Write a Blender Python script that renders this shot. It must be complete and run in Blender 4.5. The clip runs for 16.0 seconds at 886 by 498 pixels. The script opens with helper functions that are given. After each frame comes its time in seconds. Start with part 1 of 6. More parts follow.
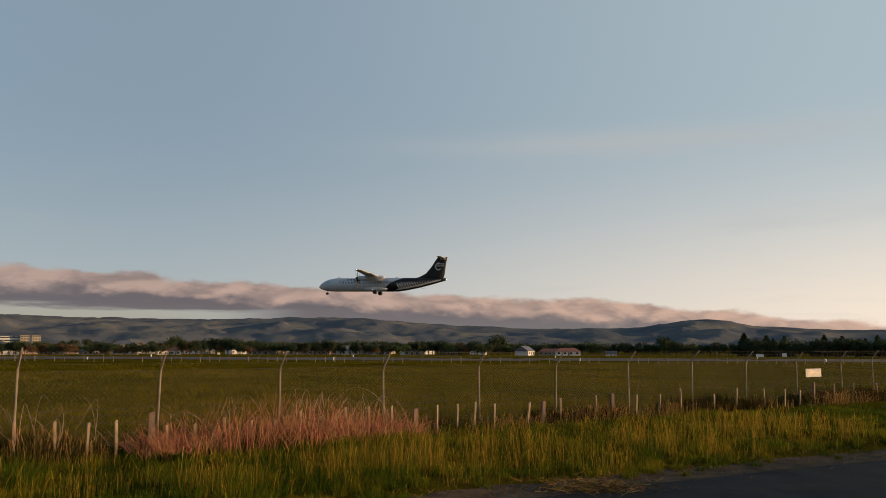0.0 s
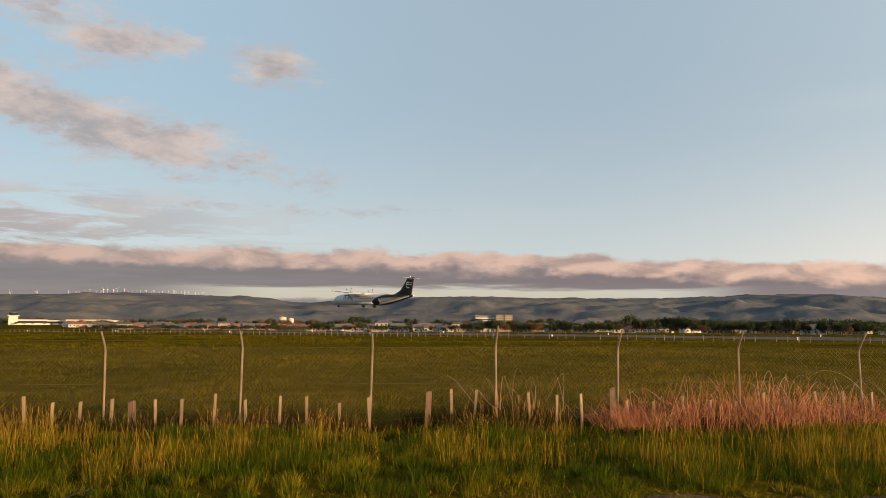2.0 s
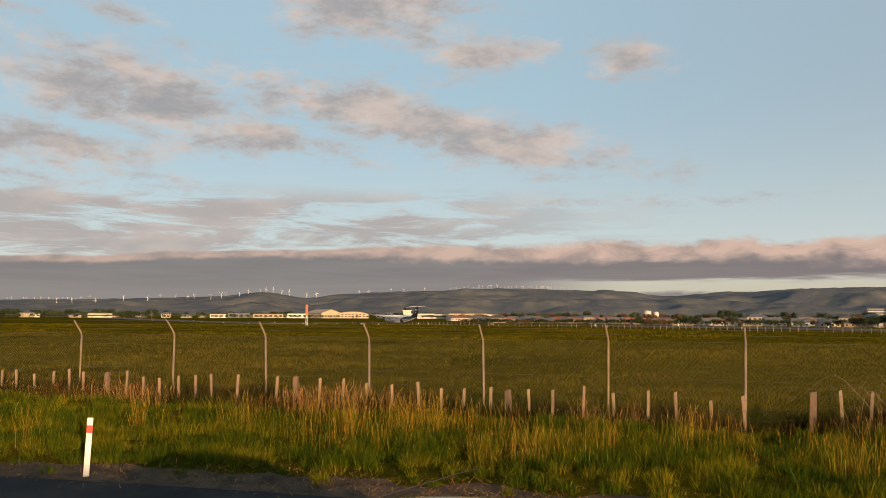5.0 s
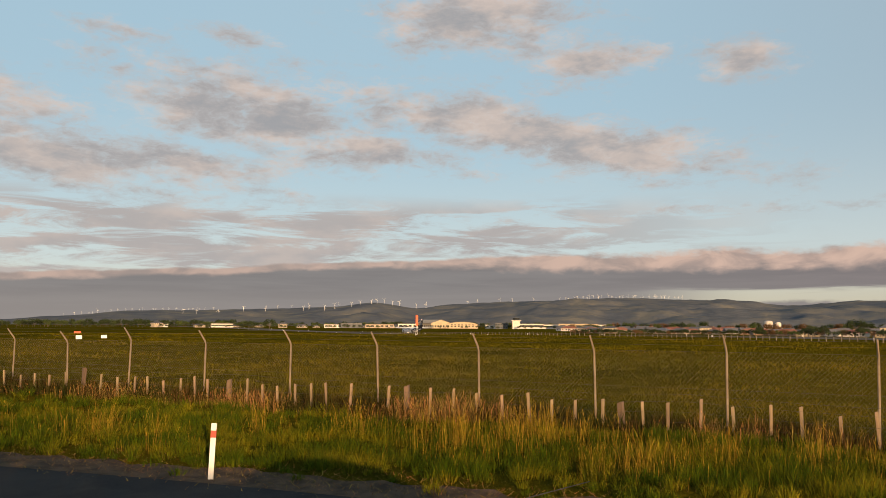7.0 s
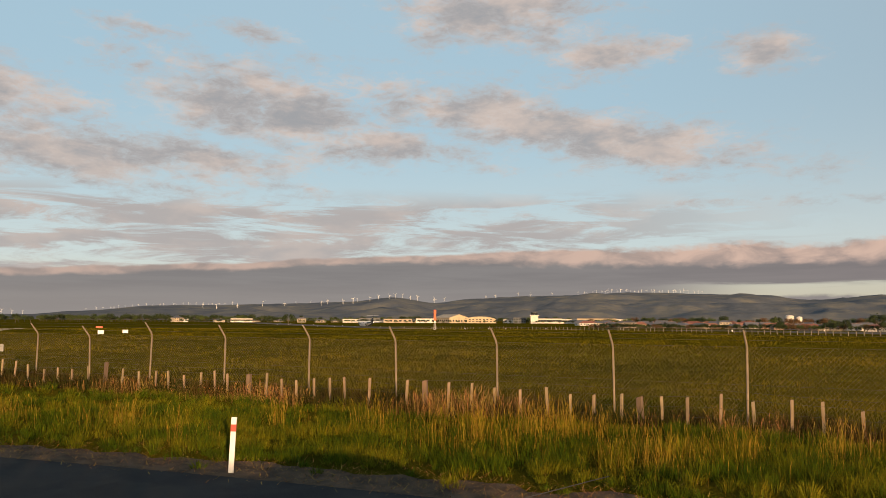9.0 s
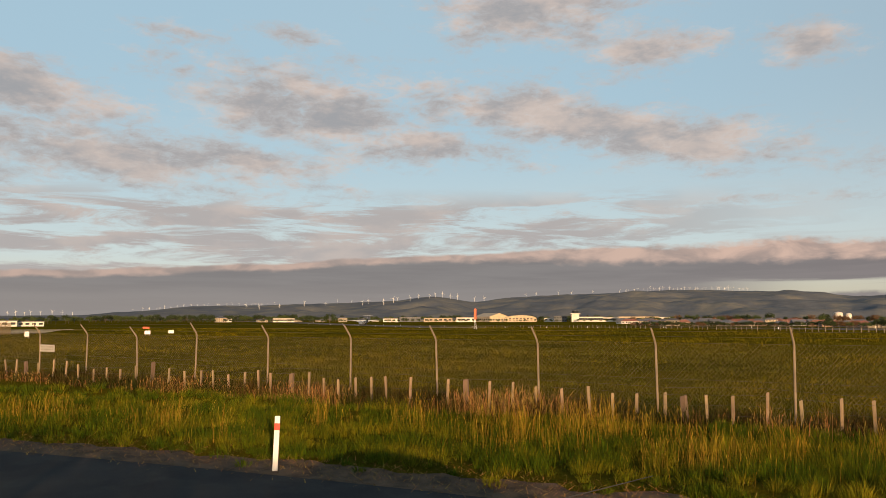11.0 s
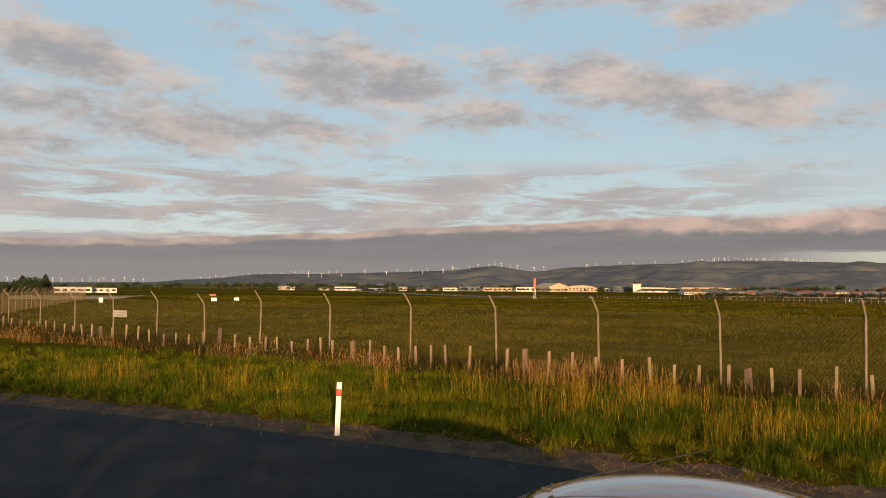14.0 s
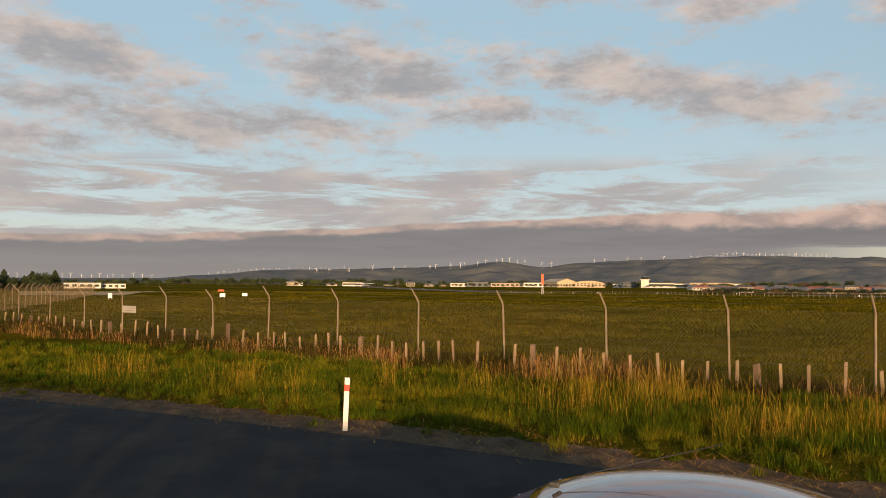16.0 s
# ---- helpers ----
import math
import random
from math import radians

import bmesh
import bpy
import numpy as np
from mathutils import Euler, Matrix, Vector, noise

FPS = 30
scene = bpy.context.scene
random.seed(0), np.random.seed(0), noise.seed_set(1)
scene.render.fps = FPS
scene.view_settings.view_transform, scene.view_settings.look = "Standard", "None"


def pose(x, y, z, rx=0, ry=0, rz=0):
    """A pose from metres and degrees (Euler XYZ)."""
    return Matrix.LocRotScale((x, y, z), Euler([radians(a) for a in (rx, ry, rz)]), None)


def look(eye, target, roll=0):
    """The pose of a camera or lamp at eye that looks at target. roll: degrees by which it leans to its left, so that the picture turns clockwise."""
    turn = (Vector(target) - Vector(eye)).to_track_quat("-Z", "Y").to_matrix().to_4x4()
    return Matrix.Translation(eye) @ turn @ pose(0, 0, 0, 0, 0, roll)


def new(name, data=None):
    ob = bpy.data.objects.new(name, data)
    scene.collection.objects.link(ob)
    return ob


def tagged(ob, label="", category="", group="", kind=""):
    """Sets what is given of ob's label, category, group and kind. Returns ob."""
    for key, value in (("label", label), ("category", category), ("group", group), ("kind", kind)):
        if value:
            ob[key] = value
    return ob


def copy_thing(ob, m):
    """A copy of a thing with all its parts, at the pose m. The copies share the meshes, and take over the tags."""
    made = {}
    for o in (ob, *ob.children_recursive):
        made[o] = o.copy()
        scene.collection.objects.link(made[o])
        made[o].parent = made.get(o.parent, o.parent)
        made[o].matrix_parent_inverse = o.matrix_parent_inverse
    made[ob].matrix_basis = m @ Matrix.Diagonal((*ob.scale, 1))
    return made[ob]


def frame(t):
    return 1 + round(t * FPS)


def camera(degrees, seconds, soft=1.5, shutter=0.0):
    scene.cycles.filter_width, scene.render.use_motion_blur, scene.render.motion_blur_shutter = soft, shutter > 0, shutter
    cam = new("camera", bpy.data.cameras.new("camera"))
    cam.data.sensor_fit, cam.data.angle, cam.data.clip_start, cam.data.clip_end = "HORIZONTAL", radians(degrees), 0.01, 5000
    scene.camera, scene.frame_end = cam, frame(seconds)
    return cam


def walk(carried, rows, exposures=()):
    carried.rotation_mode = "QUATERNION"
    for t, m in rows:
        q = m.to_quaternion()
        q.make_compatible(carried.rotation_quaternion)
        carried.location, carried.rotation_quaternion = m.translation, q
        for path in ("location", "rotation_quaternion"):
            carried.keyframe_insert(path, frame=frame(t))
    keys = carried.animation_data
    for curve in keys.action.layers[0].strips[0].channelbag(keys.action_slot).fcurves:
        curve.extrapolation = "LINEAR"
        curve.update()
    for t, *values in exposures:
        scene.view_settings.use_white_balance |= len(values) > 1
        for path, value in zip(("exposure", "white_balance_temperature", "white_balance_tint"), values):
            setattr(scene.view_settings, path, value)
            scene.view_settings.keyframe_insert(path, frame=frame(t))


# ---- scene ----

# ---------------------------------------------------------------- camera
EYE_Z = 2.78
cam = camera(58.14, 16.0, 0.75)
TURNS = [  # seconds, yaw, pitch, roll
    (0.0, 0.01, 6.93, -0.20),
    (0.5, 9.79, 6.72, -0.28),
    (1.0, 18.46, 6.50, -0.34),
    (1.5, 25.44, 5.92, -0.44),
    (2.0, 31.61, 5.29, -0.24),
    (2.5, 34.98, 5.04, -0.27),
    (3.0, 39.45, 4.84, -0.33),
    (3.5, 44.11, 4.56, -0.32),
    (4.0, 49.09, 4.01, -0.21),
    (4.5, 52.85, 4.10, -0.40),
    (5.0, 57.28, 4.75, -0.23),
    (7.5, 65.34, 5.34, -0.28),
    (8.0, 65.52, 5.25, -0.23),
    (8.5, 65.88, 5.13, -0.23),
    (9.0, 66.37, 5.06, -0.23),
    (9.5, 67.36, 5.08, -0.30),
    (10.0, 68.10, 4.89, -0.28),
    (12.5, 71.54, 4.17, 0.00),
    (13.0, 72.61, 3.18, -0.45),
    (13.5, 73.23, 2.98, -0.42),
    (14.0, 73.51, 2.78, -0.33),
    (14.5, 73.69, 2.64, -0.34),
    (15.0, 73.86, 2.52, -0.34),
    (15.5, 73.94, 2.47, -0.33),
    (16.0, 74.06, 2.46, -0.31),
]
EXPOSURES = [(0.0, 0.22, 6400, 10), (0.5, 0.42, 6500, 11), (1.0, 0.62, 6600, 12), (1.5, 0.78, 6750, 12), (2.5, 0.78, 6850, 11), (5.0, 0.74, 6850, 9), (16.0, 0.74, 6780, 9)]
walk(cam, [(t, pose(0, 0, EYE_Z, 90 + p, r, y)) for t, y, p, r in TURNS], EXPOSURES)

# ---------------------------------------------------------------- sun, sky
SUN_AZ, SUN_EL = -97.0, 7.0          # azimuths are degrees to the left of +y


def toward(az, el=0.0):
    a, e = radians(az), radians(el)
    return Vector((-math.sin(a) * math.cos(e), math.cos(a) * math.cos(e), math.sin(e)))


sun_data = bpy.data.lights.new("sun", "SUN")
sun_data.energy, sun_data.angle, sun_data.color = 5.0, radians(0.6), (1.0, 0.63, 0.33)
sun = new("sun", sun_data)
sun.matrix_world = look((0, 0, 60), Vector((0, 0, 60)) - toward(SUN_AZ, SUN_EL))


class Net:
    """Short hand for node trees."""

    def __init__(self, tree):
        self.t = tree
        tree.nodes.clear()

    def n(self, kind, **props):
        node = self.t.nodes.new(kind)
        for key, value in props.items():
            setattr(node, key, value)
        return node

    def put(self, socket, value):
        if hasattr(value, "is_linked"):
            self.t.links.new(value, socket)
        else:
            socket.default_value = value

    def m(self, op, a, b=0.0, c=0.0, clamp=False):
        node = self.n("ShaderNodeMath", operation=op, use_clamp=clamp)
        for i, v in enumerate((a, b, c)):
            self.put(node.inputs[i], v)
        return node.outputs[0]

    def mix(self, f, a, b, blend="MIX"):
        node = self.n("ShaderNodeMix", data_type="RGBA", blend_type=blend)
        self.put(node.inputs[0], f)
        self.put(node.inputs[6], a if hasattr(a, "is_linked") else (*a, 1))
        self.put(node.inputs[7], b if hasattr(b, "is_linked") else (*b, 1))
        return node.outputs[2]

    def noise(self, vec, scale, detail=4.0, rough=0.55, distort=0.0):
        node = self.n("ShaderNodeTexNoise")
        if vec is not None:
            self.put(node.inputs["Vector"], vec)
        self.put(node.inputs["Scale"], scale)
        self.put(node.inputs["Detail"], detail)
        self.put(node.inputs["Roughness"], rough)
        self.put(node.inputs["Distortion"], distort)
        return node.outputs[0]

    def ramp(self, value, lo, hi):
        node = self.n("ShaderNodeMapRange", interpolation_type="SMOOTHSTEP")
        self.put(node.inputs[0], value)
        for i, v in ((1, lo), (2, hi), (3, 0.0), (4, 1.0)):
            self.put(node.inputs[i], v)
        return node.outputs[0]

    def curve(self, value, points, lo, hi):
        """A float through (x, y) points, x from lo to hi, y from 0 to 1."""
        node = self.n("ShaderNodeFloatCurve")
        self.put(node.inputs[1], self.m("DIVIDE", self.m("SUBTRACT", value, lo), hi - lo))
        c = node.mapping.curves[0]
        pts = [((x - lo) / (hi - lo), y) for x, y in points]
        c.points[0].location, c.points[1].location = pts[0], pts[-1]
        for p in pts[1:-1]:
            c.points.new(*p)
        node.mapping.update()
        return node.outputs[0]


def make_sky():
    world = bpy.data.worlds.new("sky")
    scene.world = world
    world.use_nodes = True
    k = Net(world.node_tree)
    sky = k.n("ShaderNodeTexSky", sky_type="NISHITA", sun_disc=False, sun_elevation=radians(SUN_EL),
              sun_rotation=radians(-SUN_AZ), air_density=1.0, dust_density=1.6, ozone_density=1.5)
    place = k.n("ShaderNodeTexCoord").outputs["Generated"]
    split = k.n("ShaderNodeSeparateXYZ")
    k.put(split.inputs[0], place)
    x, y, z = split.outputs
    az = k.m("MULTIPLY", k.m("ARCTAN2", k.m("MULTIPLY", x, -1.0), y), 57.2958)
    el = k.m("MULTIPLY", k.m("ARCSINE", z), 57.2958)
    # flat layer coordinates: clouds draw together towards the horizon
    up = k.m("MAXIMUM", z, 0.02)
    flat = k.n("ShaderNodeCombineXYZ")
    k.put(flat.inputs[0], k.m("DIVIDE", x, k.m("ADD", up, 0.05)))
    k.put(flat.inputs[1], k.m("DIVIDE", y, k.m("ADD", up, 0.05)))
    angle = k.n("ShaderNodeCombineXYZ")
    k.put(angle.inputs[0], k.m("MULTIPLY", az, 0.42))
    k.put(angle.inputs[1], el)
    flatv, angv = flat.outputs[0], angle.outputs[0]
    big = k.noise(angv, 0.55, 6.0, 0.62, 0.4)
    fine = k.noise(angv, 2.0, 8.0, 0.70, 0.5)
    streak = k.noise(flatv, 1.5, 6.0, 0.6, 0.3)
    # separate clouds: azimuth, elevation, half width, half height, rise per degree of azimuth, weight
    spots = [(44.0, 17.8, 3.0, 1.2, 0.12, 1.0), (54.5, 18.4, 4.0, 1.1, 0.0, 1.0), (62.5, 21.6, 7.0, 2.3, 0.05, 1.0),
             (60.0, 13.9, 15.0, 1.9, 0.17, 1.0), (52.0, 11.6, 8.0, 1.5, 0.1, 0.85), (70.0, 16.3, 5.0, 1.1, 0.1, 0.7),
             (79.0, 14.6, 8.5, 2.6, 0.2, 1.0), (69.0, 12.3, 6.5, 1.0, 0.14, 1.0), (99.0, 14.9, 8.0, 1.9, 0.22, 1.1),
             (93.0, 11.2, 13.0, 1.9, 0.1, 1.0), (83.0, 11.0, 6.0, 1.3, 0.1, 0.9), (88.0, 19.0, 4.0, 0.7, 0.05, 0.6),
             (80.5, 19.6, 3.5, 0.7, 0.1, 0.7), (104.0, 9.0, 9.0, 1.6, 0.0, 0.9), (46.0, 7.9, 6.0, 0.5, 0.0, 0.6), (38.0, 8.0, 5.0, 0.4, 0.0, 0.5),
             (59.0, 17.0, 7.0, 1.0, 0.1, 0.5)]
    total = None
    for a, e, w, h, s, weight in spots:
        w, h = w * 1.12, h * 1.15
        da = k.m("SUBTRACT", az, a)
        de = k.m("SUBTRACT", k.m("SUBTRACT", el, e), k.m("MULTIPLY", da, s))
        r = k.m("ADD", k.m("POWER", k.m("ABSOLUTE", k.m("DIVIDE", da, w)), 2.0), k.m("POWER", k.m("ABSOLUTE", k.m("DIVIDE", de, h)), 2.0))
        g = k.m("MULTIPLY", k.m("EXPONENT", k.m("MULTIPLY", r, -0.8)), weight)
        total = g if total is None else k.m("MAXIMUM", total, g)
    # layered streaks low over the bank, on the side away from the sun
    low = k.m("MULTIPLY", k.m("MULTIPLY", k.ramp(az, 36.0, 62.0), k.ramp(el, 2.0, 3.2)), k.m("SUBTRACT", 1.0, k.ramp(el, 7.4, 9.6)))
    wispy = k.m("ADD", k.m("MULTIPLY", big, 0.45), k.m("ADD", k.m("MULTIPLY", fine, 0.33), k.m("MULTIPLY", streak, 0.32)))
    lines = k.n("ShaderNodeCombineXYZ")
    k.put(lines.inputs[0], k.m("MULTIPLY", az, 0.13))
    k.put(lines.inputs[1], k.m("SUBTRACT", el, k.m("MULTIPLY", az, 0.012)))
    lined = k.m("MULTIPLY", low, k.ramp(k.noise(lines.outputs[0], 0.85, 8.0, 0.66, 0.6), 0.40, 0.55))
    dense = k.m("ADD", total, k.m("MULTIPLY", k.m("SUBTRACT", wispy, 0.54), 3.4))
    cover = k.ramp(dense, 0.25, 1.05)
    cover = k.m("MAXIMUM", k.m("MULTIPLY", cover, k.ramp(total, 0.02, 0.25)), lined)
    # the long bank over the range
    top = k.m("MULTIPLY", k.curve(az, [(-180, 0.1), (-60, 0.05), (-28, 0.17), (-16, 0.29), (0, 0.38), (12, 0.44), (26, 0.50), (45, 0.535), (58, 0.50),
                                       (70, 0.46), (80, 0.40), (90, 0.35), (104, 0.30), (140, 0.25), (180, 0.1)], -180.0, 180.0), 10.0)
    lump = k.n("ShaderNodeCombineXYZ")
    k.put(lump.inputs[0], k.m("MULTIPLY", az, 0.42))
    k.put(lump.inputs[1], el)
    lumpv = lump.outputs[0]
    puff = k.m("ADD", k.m("MULTIPLY", k.m("SUBTRACT", k.noise(lumpv, 0.55, 2.0, 0.5), 0.5), 1.5), k.m("MULTIPLY", k.m("SUBTRACT", k.noise(lumpv, 2.0, 4.0, 0.55), 0.5), 0.75))
    away = k.ramp(az, 46.0, 74.0)
    puff = k.m("MULTIPLY", puff, k.m("SUBTRACT", 0.95, k.m("MULTIPLY", away, 0.65)))
    depth = k.m("SUBTRACT", k.m("ADD", top, puff), el)
    bank = k.ramp(depth, -0.06, k.m("SUBTRACT", 0.40, k.m("MULTIPLY", away, 0.25)))
    strata = k.n("ShaderNodeCombineXYZ")
    k.put(strata.inputs[0], k.m("MULTIPLY", az, 0.07))
    k.put(strata.inputs[1], el)
    gap_az = k.m("MULTIPLY", k.ramp(az, 9.0, 17.0), k.m("SUBTRACT", 1.0, k.ramp(az, 43.0, 54.0)))
    slit = k.m("MULTIPLY", k.ramp(k.m("ADD", el, k.m("MULTIPLY", k.m("SUBTRACT", k.noise(angv, 0.9, 5.0, 0.6), 0.5), 0.9)), 1.4, 1.8), k.m("SUBTRACT", 1.0, k.ramp(k.m("ADD", el, k.m("MULTIPLY", k.m("SUBTRACT", k.noise(strata.outputs[0], 1.2, 5.0, 0.6, 0.3), 0.5), 1.6)), 2.25, 2.65)))
    bank = k.m("MULTIPLY", bank, k.m("SUBTRACT", 1.0, k.m("MULTIPLY", k.m("MULTIPLY", gap_az, slit), 0.9)))
    # sunlit heads over a flat grey base: deep heads towards the sun, a thin rim away from it
    thick = k.m("SUBTRACT", 1.55, k.m("MULTIPLY", away, 1.0))
    heads = k.m("ADD", k.m("MULTIPLY", k.m("SUBTRACT", k.noise(lumpv, 0.8, 2.0, 0.5, 0.3), 0.5), 0.55), k.m("MULTIPLY", k.m("SUBTRACT", k.noise(lumpv, 1.9, 5.0, 0.55, 0.4), 0.5), 0.5))
    roll = k.m("ADD", k.m("DIVIDE", depth, thick), heads)
    lit = k.m("MULTIPLY", k.m("SUBTRACT", 1.0, k.ramp(roll, 0.60, 1.15)), k.m("ADD", 0.40, k.m("MULTIPLY", k.ramp(k.noise(lumpv, 0.75, 5.0, 0.55, 0.5), 0.32, 0.64), 0.60)))
    lit = k.m("MULTIPLY", lit, k.m("SUBTRACT", 1.0, k.m("MULTIPLY", away, 0.25)))
    layer = k.ramp(k.noise(strata.outputs[0], 1.6, 5.0, 0.6, 0.3), 0.30, 0.70)
    grey = k.mix(k.ramp(az, 10.0, 70.0), (0.235, 0.200, 0.212), (0.255, 0.245, 0.252))
    grey = k.mix(k.m("MULTIPLY", layer, 0.35), grey, (0.165, 0.156, 0.168))
    grey = k.mix(k.m("MULTIPLY", k.ramp(el, 3.2, 0.8), 0.55), grey, (0.330, 0.300, 0.290))
    warm = k.mix(k.ramp(az, -30.0, 40.0), (0.92, 0.61, 0.46), (0.66, 0.48, 0.41))
    bank_colour = k.mix(lit, grey, warm)
    # grey-blue bodies, warm thin edges
    edge_lit = k.m("SUBTRACT", 1.0, k.ramp(dense, 0.45, 1.35))
    cloud_lit = k.m("ADD", k.m("MULTIPLY", edge_lit, 0.45), k.m("MULTIPLY", k.ramp(k.noise(angv, 0.45, 4.0, 0.55), 0.42, 0.66), 0.55))
    cloud_lit = k.m("MULTIPLY", cloud_lit, k.m("ADD", 0.45, k.m("MULTIPLY", k.ramp(el, 6.0, 13.0), 0.5)))
    cloud_colour = k.mix(cloud_lit, (0.350, 0.352, 0.380), (0.76, 0.61, 0.54))
    # thin high veil
    veil = k.m("MULTIPLY", k.ramp(k.noise(flatv, 0.7, 4.0, 0.5, 0.5), 0.52, 0.85), 0.30)
    STRENGTH = 0.13
    # thin haze and high cirrus that pale the whole sky, warmer towards the sun
    high = k.mix(k.ramp(az, -38.0, 24.0), (0.720, 0.860, 0.920), (0.415, 0.545, 0.665))
    high = k.mix(k.ramp(az, 24.0, 62.0), high, (0.430, 0.630, 0.790))
    low_sky = k.mix(k.ramp(az, -48.0, 26.0), (2.0, 1.60, 1.25), (0.76, 0.82, 0.84))
    high = k.mix(k.ramp(el, 24.0, 62.0), high, (0.130, 0.210, 0.340))   # deep blue overhead
    haze = k.mix(k.m("POWER", k.ramp(el, 20.0, -2.0), 1.7), high, low_sky)
    haze = k.mix(k.m("MULTIPLY", k.ramp(el, 4.5, 1.5), k.ramp(az, 0.0, 25.0)), haze, (0.72, 0.69, 0.58))
    haze = k.mix(k.m("MULTIPLY", veil, 0.8), haze, (0.68, 0.70, 0.71))
    wisp = k.m("ADD", k.m("POWER", k.m("DIVIDE", k.m("ADD", az, 15.0), 15.0), 2.0), k.m("POWER", k.m("DIVIDE", k.m("SUBTRACT", k.m("ADD", el, k.m("MULTIPLY", streak, 1.6)), 15.0), 0.9), 2.0))
    haze = k.mix(k.m("MULTIPLY", k.m("EXPONENT", k.m("MULTIPLY", wisp, -1.0)), 0.55), haze, (0.86, 0.84, 0.80))
    base = k.mix(0.78, sky.outputs[0], k.mix(1.0, haze, (1 / STRENGTH,) * 3, "MULTIPLY"))

    def lamp(colour):
        return k.mix(1.0, colour, (1 / STRENGTH,) * 3, "MULTIPLY")
    out = k.mix(k.m("MULTIPLY", cover, 0.93), base, lamp(cloud_colour))
    out = k.mix(bank, out, lamp(bank_colour))
    back = k.n("ShaderNodeBackground")
    k.put(back.inputs[0], out)
    k.put(back.inputs[1], STRENGTH * 0.593)
    k.t.links.new(back.outputs[0], k.n("ShaderNodeOutputWorld").inputs[0])


make_sky()

# ---------------------------------------------------------------- materials


def material(name, colour, second=None, rough=0.8, metal=0.0, scale=4.0, bump=0.0, bump_scale=None, fine=None, coat=0.0, spec=0.5,
             by_object=0.0, by_island=0.0, third=None, scale3=0.3, translucent=0.0, emit=None, strength=0.0, stretch=(1, 1, 1), world=False, height=None):
    """Colour mottled at two scales, relief, and a change of tone from piece to piece."""
    mat = bpy.data.materials.new(name)
    mat.use_nodes = True
    k = Net(mat.node_tree)
    bsdf = k.n("ShaderNodeBsdfPrincipled")
    coords = k.n("ShaderNodeNewGeometry").outputs["Position"] if world else k.n("ShaderNodeTexCoord").outputs["Object"]
    place = k.n("ShaderNodeMapping")
    k.put(place.inputs[0], coords)
    place.inputs["Scale"].default_value = stretch
    vec = place.outputs[0]
    c = colour
    if second:
        f = k.ramp(k.noise(vec, scale, 6.0, 0.6), 0.35, 0.65)
        c = k.mix(f, colour, second)
    if third:
        c = k.mix(k.ramp(k.noise(vec, scale3, 4.0, 0.6), 0.42, 0.68), c, third)
    if fine:
        c = k.mix(k.m("MULTIPLY", k.noise(vec, fine, 3.0, 0.7), 0.55), c, (0.02, 0.02, 0.02), "MIX")
    if by_object or by_island:
        rnd = k.n("ShaderNodeObjectInfo").outputs["Random"] if by_object else k.n("ShaderNodeNewGeometry").outputs["Random Per Island"]
        hsv = k.n("ShaderNodeHueSaturation")
        amount = by_object or by_island
        k.put(hsv.inputs["Value"], k.m("ADD", 1.0 - amount, k.m("MULTIPLY", rnd, 2 * amount)))
        k.put(hsv.inputs["Hue"], k.m("ADD", 0.5 - amount * 0.05, k.m("MULTIPLY", k.m("FRACT", k.m("MULTIPLY", rnd, 7.3)), amount * 0.1)))
        if not hasattr(c, "is_linked"):
            c = k.mix(0.0, c, c)
        k.put(hsv.inputs["Color"], c)
        c = hsv.outputs[0]
    k.put(bsdf.inputs["Base Color"], c if hasattr(c, "is_linked") else (*c, 1))
    k.put(bsdf.inputs["Roughness"], rough)
    k.put(bsdf.inputs["Metallic"], metal)
    k.put(bsdf.inputs["Coat Weight"], coat)
    k.put(bsdf.inputs["Specular IOR Level"], spec)
    if emit:
        k.put(bsdf.inputs["Emission Color"], (*emit, 1))
        k.put(bsdf.inputs["Emission Strength"], strength)
    if bump:
        b = k.n("ShaderNodeBump")
        k.put(b.inputs["Strength"], bump)
        k.put(b.inputs["Distance"], 0.02 if not height else height)
        k.put(b.inputs["Height"], k.noise(vec, bump_scale or scale * 6, 5.0, 0.65))
        k.put(bsdf.inputs["Normal"], b.outputs[0])
    shader = bsdf.outputs[0]
    if translucent:
        tr = k.n("ShaderNodeBsdfTranslucent")
        k.put(tr.inputs[0], c if hasattr(c, "is_linked") else (*c, 1))
        mx = k.n("ShaderNodeMixShader")
        k.put(mx.inputs[0], translucent)
        k.t.links.new(shader, mx.inputs[1])
        k.t.links.new(tr.outputs[0], mx.inputs[2])
        shader = mx.outputs[0]
    k.t.links.new(shader, k.n("ShaderNodeOutputMaterial").inputs[0])
    return mat


M = {}
M["ground"] = material("grass_ground", (0.072, 0.059, 0.005), (0.092, 0.070, 0.006), 0.95, scale=0.35, third=(0.042, 0.040, 0.004), scale3=0.06,
                       bump=0.9, bump_scale=3.0, height=0.25, world=True, spec=0.0, stretch=(1, 1, 1))
M["soil"] = material("bare_soil", (0.105, 0.070, 0.044), (0.050, 0.036, 0.024), 0.95, scale=2.2, bump=0.8, bump_scale=14, height=0.05, world=True, spec=0.1)
M["asphalt"] = material("asphalt", (0.030, 0.030, 0.030), (0.022, 0.022, 0.023), 0.95, scale=0.5, bump=0.5, bump_scale=60, height=0.01, world=True, third=(0.036, 0.035, 0.033), scale3=0.9, spec=0.08)
M["runway"] = material("runway_asphalt", (0.085, 0.070, 0.056), (0.11, 0.09, 0.07), 0.9, scale=0.05, world=True, spec=0.1)
